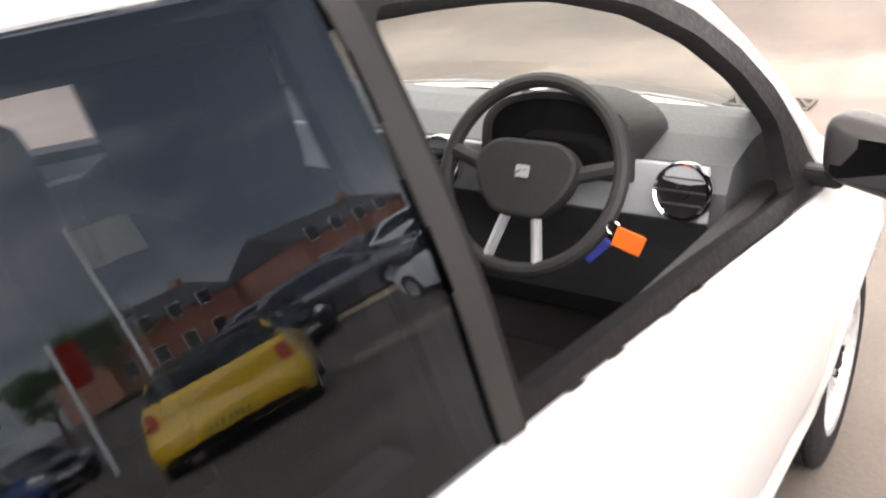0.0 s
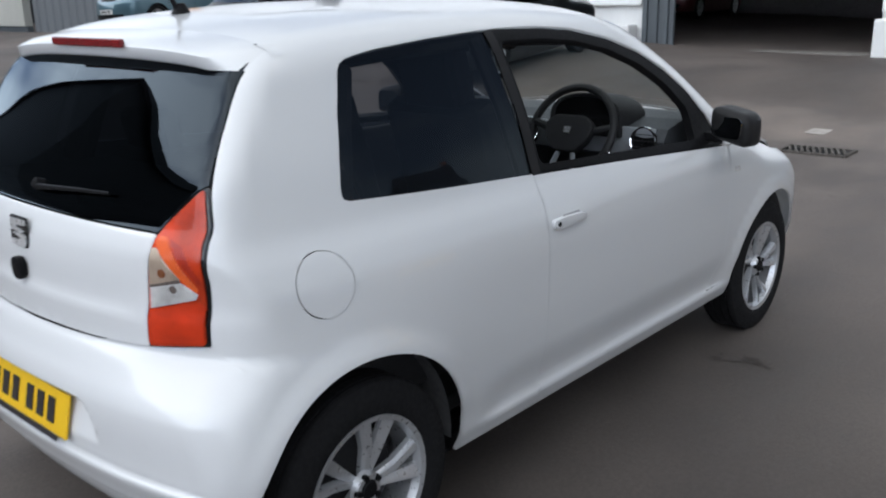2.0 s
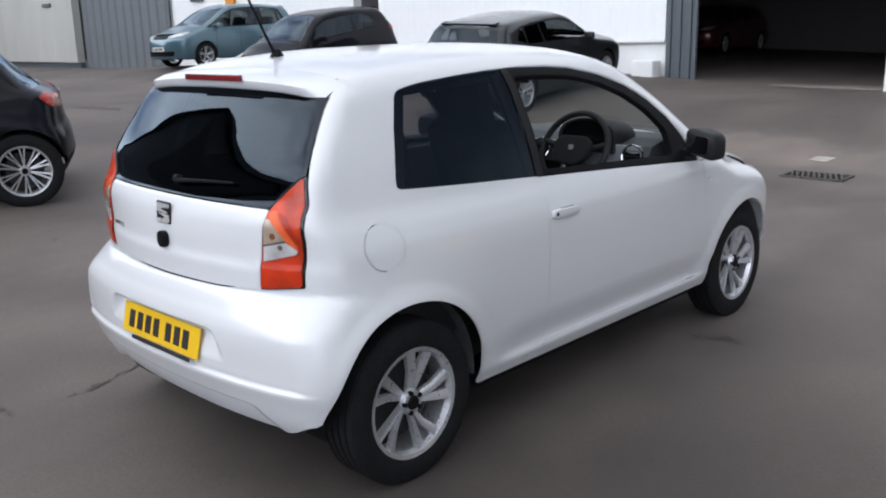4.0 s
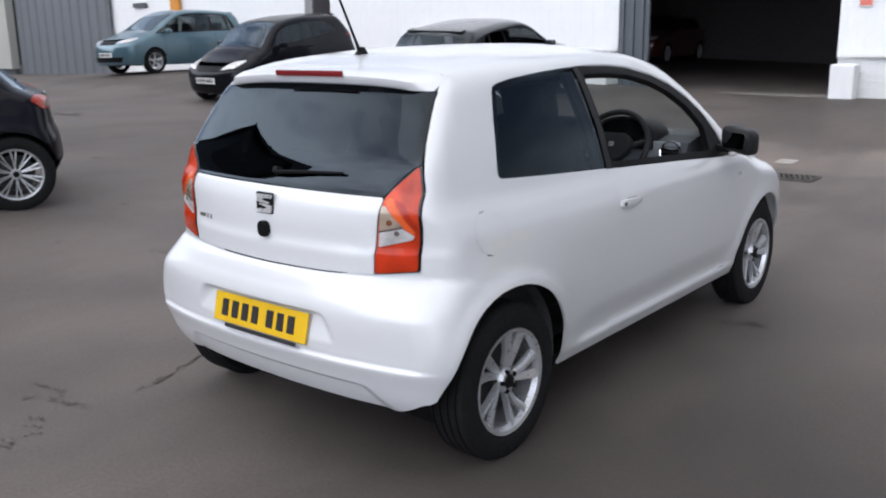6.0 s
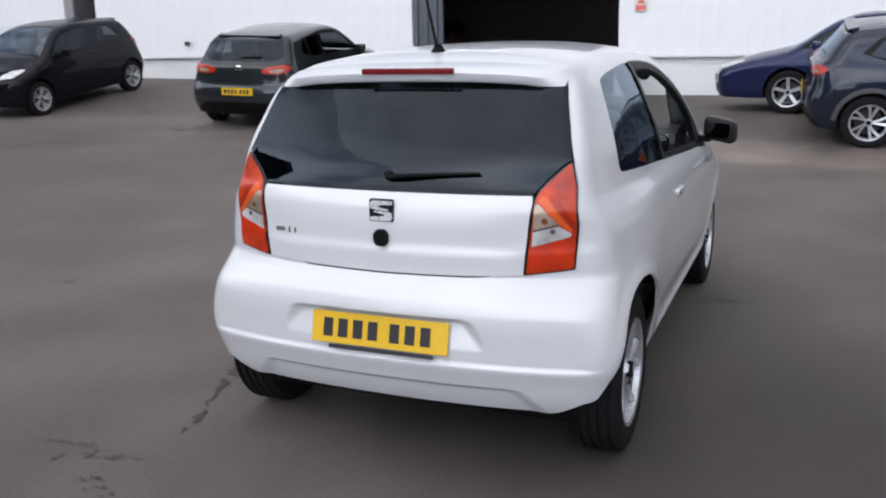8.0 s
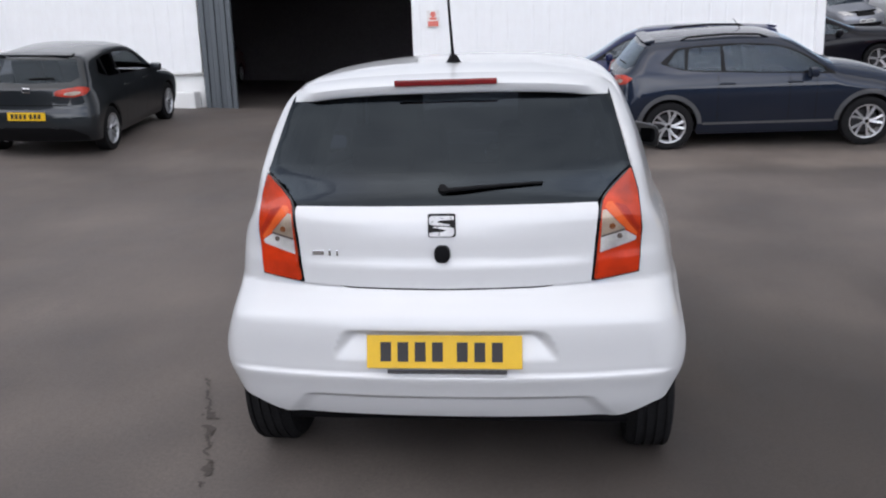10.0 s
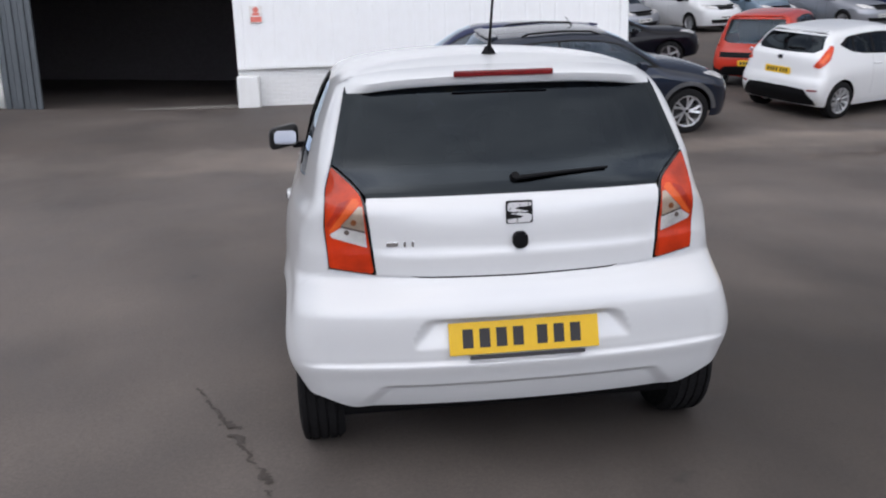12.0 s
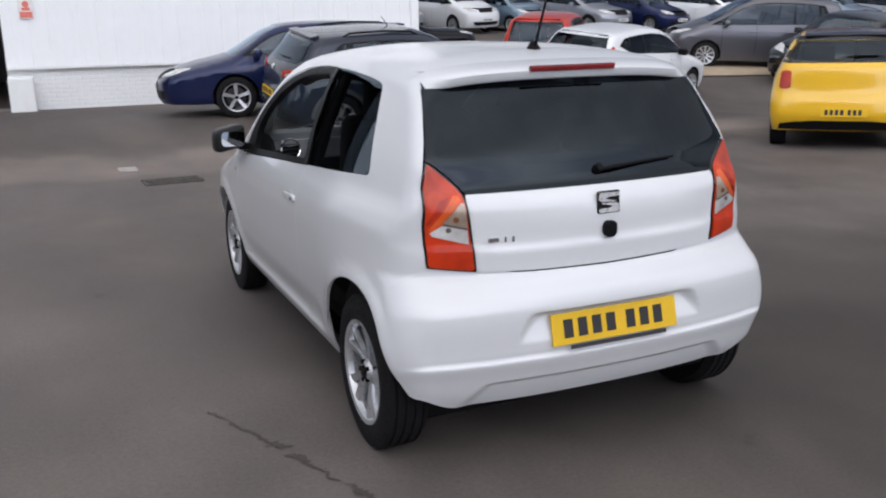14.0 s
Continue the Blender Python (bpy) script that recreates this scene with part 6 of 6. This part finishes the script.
def brick_house(x, y, w, d, h):
    """A brick house seen only in the glass: walls, pitched roof, windows and door."""
    z = ground_at(x, y)
    root = tagged(empty("brick_house", pose(x, y, z)), "red brick house with a slate roof across the road", "house", group="brick houses")
    part("wall", box((d, w, h), (0, 0, h / 2)), brick_wall_mat("red_brick"), root)
    bm = bmesh.new()
    a, e = d / 2 + 0.3, w / 2 + 0.2
    pts = [(-a, -e, h), (a, -e, h), (0, -e, h + 2.4), (-a, e, h), (a, e, h), (0, e, h + 2.4)]
    v = [bm.verts.new(p) for p in pts]
    for f in ((0, 1, 2), (5, 4, 3), (0, 2, 5, 3), (2, 1, 4, 5), (1, 0, 3, 4)):
        bm.faces.new([v[i] for i in f])
    part("roof", bm, plain("slate_roof", (0.06, 0.06, 0.07), 0.8), root)
    part("chimney", box((0.7, 0.7, 1.6), (0.4, w / 2 - 0.6, h + 2.3)), brick_wall_mat("chimney_brick"), root)
    for k in range(int(w // 2.4)):
        for zz in (1.5, 4.1):
            wn_ = part("window", box((0.10, 1.1, 1.25), (-d / 2 - 0.02, -w / 2 + 1.3 + 2.4 * k, zz), bevel=0.02), WHITE_PLATE, root)
            part("pane", box((0.04, 0.95, 1.1), (-d / 2 - 0.06, -w / 2 + 1.3 + 2.4 * k, zz)), GLOSS_BLACK, wn_)


for x, y in ((44.0, 45.0), (51.0, 33.5)):
    brick_house(x, y, 11.0, 8, 4.0)


def leafy_tree(x, y, h, seed):
    """Tapered trunk, limbs and a loose crown of many small leaves."""
    r = random.Random(seed)
    z = ground_at(x, y)
    t = tagged(empty("tree", pose(x, y, z)), "leafy green tree at the edge of the yard", "tree", group="trees")
    bm = tube([(0, 0, 0), (0.1, 0.05, h * 0.25), (-0.05, 0.1, h * 0.5), (0.05, 0, h * 0.8)], 0.22, 10, taper=0.25)
    tips = []
    for k in range(9):
        a, z0 = r.uniform(0, 6.28), r.uniform(0.3, 0.65) * h
        tip = Vector((math.cos(a) * h * r.uniform(0.2, 0.34), math.sin(a) * h * r.uniform(0.2, 0.34), z0 + h * r.uniform(0.12, 0.32)))
        tips.append(tip)
        limb = tube([(0, 0, z0), tuple(tip * 0.5 + Vector((0, 0, z0 * 0.5))), tuple(tip)], 0.07, 6, taper=0.3)
        me = bpy.data.meshes.new("limb")
        limb.to_mesh(me)
        limb.free()
        bm.from_mesh(me)
        bpy.data.meshes.remove(me)
    part("trunk", bm, plain("bark", (0.09, 0.07, 0.05), 0.9, relief=0.01), t)
    verts, faces = [], []
    for k in range(2600):
        c = tips[r.randrange(len(tips))] if r.random() < 0.8 else Vector((0, 0, h * 0.8))
        d = Vector((r.gauss(0, 1), r.gauss(0, 1), r.gauss(0, 0.8)))
        p = c + d * h * 0.075
        u = Vector((r.gauss(0, 1), r.gauss(0, 1), r.gauss(0, 1))).normalized()
        w = u.cross(Vector((r.gauss(0, 1), r.gauss(0, 1), r.gauss(0, 1)))).normalized()
        s = r.uniform(0.07, 0.14)
        i = len(verts)
        verts += [tuple(p + u * s), tuple(p + w * s * 0.6), tuple(p - u * s), tuple(p - w * s * 0.6)]
        faces.append((i, i + 1, i + 2, i + 3))
    link_mesh("crown", verts, faces, LEAF, t, smooth=False)


LEAF = plain("green_leaf", (0.045, 0.085, 0.025), 0.7, vary=0.4, scale=3)
for x, y, h, sd in ((42, 12, 4.6, 1), (44, 27, 6.5, 2), (40, 20, 5.0, 3), (41, 4, 4.0, 4), (43, -4, 4.6, 5)):
    leafy_tree(x, y, h, sd)


def flag_pole(x, y, top, wide, tall, mat, label):
    z = ground_at(x, y)
    f = tagged(empty("flag_pole", pose(x, y, z)), label, "flag pole", group="flags by the road")
    part("pole", tube([(0, 0, 0), (0, 0, top + 0.1)], 0.045, 10), WHITE_PLATE, f)
    bm = bmesh.new()
    rows = []
    for i in range(13):
        u = i / 12
        rows.append([bm.verts.new((0.05 + 0.05 * math.sin(u * 7), u * wide, zz)) for zz in (top - tall, top)])
    for a, b in zip(rows, rows[1:]):
        bm.faces.new((a[0], b[0], b[1], a[1]))
    bmesh.ops.solidify(bm, geom=list(bm.faces), thickness=0.006)
    part("flag", bm, mat, f)


flag_pole(14.9, 10.0, 5.5, 1.5, 1.0, WHITE_PLATE, "white flag on a tall pale pole")
flag_pole(13.9, 7.8, 3.0, 0.6, 1.0, RED_PAINT, "red banner on a short pale pole")
parked_car("blue_hatchback", "blue hatchback parked in line with the yellow one", "fiesta", paint("bright_blue_paint", (0.02, 0.10, 0.40), 0.3), (9.2, 2.4), (0.72, 0.69), (0, 0), lens="tall", fine=0.07)
parked_car("workshop_car", "dark red car standing inside the workshop", "leon", PLUM_PAINT, (-10.4, 22.6), (0.05, -1), (0, 4.2), fine=0.10)
for (x, y), mt, w, kd in (((15.5, -3.5), BLUE_PAINT, "blue", "fiesta"), ((15.8, -0.8), GREY_PAINT, "dark grey", "leon"), ((16.0, 1.8), BLACK_PAINT, "black", "city"), ((16.4, 5.6), SILVER_PAINT, "silver", "mpv"), ((16.8, 8.3), STEEL_PAINT, "steel grey", "leon")):
    parked_car("parked_car", w + " car in a row by the road", kd, mt, (x, y), (-1, -0.08), (0, 4), fine=0.14, group="cars by the road", rim="ten")

UNIT = wall_paint("dark_sheet_cladding", (0.045, 0.05, 0.056), 0.25)


def trade_unit(x0, x1, y0, y1, h, label):
    """A plain metal-clad unit, with a shallow roof and a roller door."""
    cx, cy = (x0 + x1) / 2, (y0 + y1) / 2
    u = tagged(empty("trade_unit", pose(cx, cy, 0)), label, "building", group="trade units")
    part("wall", box((x1 - x0, y1 - y0, h + 1), (0, 0, h / 2 - 0.5)), UNIT, u)
    bm = bmesh.new()
    a, e = (x1 - x0) / 2 + 0.25, (y1 - y0) / 2 + 0.25
    v = [bm.verts.new(p) for p in ((-a, -e, h), (-a, e, h), (-a, 0, h + 1.3), (a, -e, h), (a, e, h), (a, 0, h + 1.3))]
    for f in ((0, 2, 1), (3, 4, 5), (0, 3, 5, 2), (2, 5, 4, 1), (0, 1, 4, 3)):
        bm.faces.new([v[i] for i in f])
    bmesh.ops.recalc_face_normals(bm, faces=bm.faces)
    part("roof", bm, DARK_METAL, u)
    part("roller_door", box((4, 0.1, 4), (0, (y1 - y0) / 2 + 0.03, 2)), GREY_METAL, u)


trade_unit(-30, -10.5, -22, -3.2, 7.6, "tall dark metal-clad trade unit behind the yard")
# these two units are unseen, added to darken what the cars reflect
trade_unit(2, 30, -44, -30, 6.0, "low dark trade unit, unseen, added to darken reflections")
trade_unit(-62, -46, -20, 30, 6.5, "dark metal-clad unit, unseen, added to darken reflections from the west")

# ---- stains and cracks ----
STAIN = asphalt("oiled_and_streaked_asphalt", 0.70)
CRACK = asphalt("cracked_asphalt", 0.56)


def stain(points, width, seed, label, mat=None, flat=0.55):
    """A ragged run of small dark blotches lying on the asphalt."""
    r = random.Random(seed)
    bm = bmesh.new()
    k = 0
    for x, y in points:
        for _ in range(14):
            k += 1
            px, py = x + r.gauss(0, width), y + r.gauss(0, width * 0.7)
            n = 11
            rad = width * min(0.9, 0.06 + abs(r.gauss(0, 0.22)))
            grow = [r.uniform(0.45, 1.4) for _ in range(n)]
            ring = [bm.verts.new((px + rad * grow[i] * math.cos(6.283 * i / n), py + flat * rad * grow[i] * math.sin(6.283 * i / n), ground_at(px, py) + 0.0032 + 0.00004 * k)) for i in range(n)]
            bm.faces.new(ring)
    tagged(part("asphalt_mark", bm, mat or STAIN), label, "stain", group="oil stains", kind="stuff")


stain([(-1.34 + 0.03 * i, -0.21 + 0.004 * i) for i in range(8)], 0.016, 5, "thin dark scuff on the asphalt", CRACK, 0.5)
stain([(-1.10, -0.235), (-1.06, -0.25), (-0.98, -0.225), (-1.22, -0.30), (-0.90, -0.20)], 0.028, 6, "dark oil stain on the asphalt")
stain([(-0.87, -0.45), (-0.83, -0.47), (-0.83, -0.57), (-0.80, -0.60), (-0.94, -0.40)], 0.024, 16, "dark oil spots on the asphalt", CRACK)
stain([(0.93, 2.52), (0.98, 2.56)], 0.05, 7, "small dark oil spot on the asphalt")
stain([(4.2 + 0.11 * i, 4.05 - 0.035 * i) for i in range(7)], 0.035, 8, "dark oil stain on the asphalt")
stain([(3.40 + 0.05 * i, 3.96 - 0.006 * i) for i in range(6)], 0.022, 9, "dark oil stain on the asphalt")


# two long, darker streaks built from the same blotches
stain([(-8.95 + 0.17 * i, 8.72) for i in range(11)], 0.16, 12, "dark streak on the asphalt", flat=0.8)
stain([(-12.6 + 0.16 * i, 5.54 + 0.03 * i) for i in range(6)], 0.13, 13, "dark streak on the asphalt")
PALE = asphalt("pale_worn_asphalt", 1.16)
stain([(5.2 + 0.22 * i, 7.1 + 0.05 * i) for i in range(9)], 0.18, 15, "pale worn streak on the asphalt", PALE, 0.6)


def crack():
    """A wandering, broken crack beside the car."""
    r = random.Random(11)
    line = [(-1.27, 1.10), (-1.20, 0.90), (-1.13, 0.73), (-1.07, 0.59), (-1.03, 0.50), (-0.99, 0.36), (-0.92, 0.16), (-0.88, 0.02)]
    pts = dense(line, 0.012, False)
    bm = bmesh.new()
    prev, skip, wander = None, 0, 0.0
    for i, (x, y) in enumerate(pts):
        wander = 0.8 * wander + r.gauss(0, 0.006)
        if skip > 0:
            skip -= 1
            prev = None
            continue
        if r.random() < 0.08:
            skip = r.randint(1, 5)
        wide = 1.0 + 2.2 * math.exp(-(((y - 0.60) / 0.09) ** 2)) + 1.4 * math.exp(-(((y - 0.17) / 0.06) ** 2))
        w = (0.002 + abs(r.gauss(0, 0.0045))) * wide
        row = [bm.verts.new((x + wander - w, y, 0.0035)), bm.verts.new((x + wander + w, y + 0.003, 0.0035))]
        if prev:
            bm.faces.new((prev[0], prev[1], row[1], row[0]))
        prev = row
        if r.random() < 0.25 * wide / 2:
            e = [r.uniform(0.5, 1.5) for _ in range(7)]
            px, py, q = x + wander + r.gauss(0, 0.012), y + r.gauss(0, 0.008), r.uniform(0.003, 0.009) * wide
            bm.faces.new([bm.verts.new((px + q * e[j] * math.cos(j * 0.897), py + q * e[j] * math.sin(j * 0.897), 0.0036 + 0.00002 * i)) for j in range(7)])
    tagged(part("crack", bm, CRACK), "broken dark crack running through the asphalt", "crack", kind="stuff")


crack()


def pale_strip():
    """Bare sandy strip at the far side of the yard, following the ground."""
    a, b, c, d = (Vector(p) for p in ((11.3, 13.5), (13.9, 13.1), (17.5, 15.2), (13.9, 17.0)))
    bm = bmesh.new()
    rows = []
    for i in range(13):
        row = []
        for j in range(9):
            u, v = i / 12, j / 8
            p = a * (1 - u) * (1 - v) + b * u * (1 - v) + c * u * v + d * (1 - u) * v
            row.append(bm.verts.new((p.x, p.y, ground_at(p.x, p.y) + 0.03)))
        rows.append(row)
    for r0, r1 in zip(rows, rows[1:]):
        for j in range(8):
            bm.faces.new((r0[j], r1[j], r1[j + 1], r0[j + 1]))
    tagged(part("pavement_strip", bm, plain("sandy_concrete", (0.38, 0.30, 0.21), 0.9, vary=0.2, scale=2)), "pale sandy concrete strip between parked cars", "pavement", kind="structure")


pale_strip()


def litter():
    # pale mark on the ground, built as a thin flat piece
    bm = prism(rounded([(-0.11, -0.30), (0.10, -0.33), (0.12, 0.29), (-0.09, 0.33)], 0.05, 3), 0.005)
    tagged(part("litter", bm, plain("pale_patch_grey", (0.36, 0.33, 0.30), 0.85, vary=0.2, scale=8)), "flat pale patch on the asphalt", "litter").matrix_world = pose(-0.96, 8.80, ground_at(-0.96, 8.80) + 0.004, 2, 0, 3)


litter()
brick_courses("wall_east", -1.9, 2.4, 0.30, 1.02)
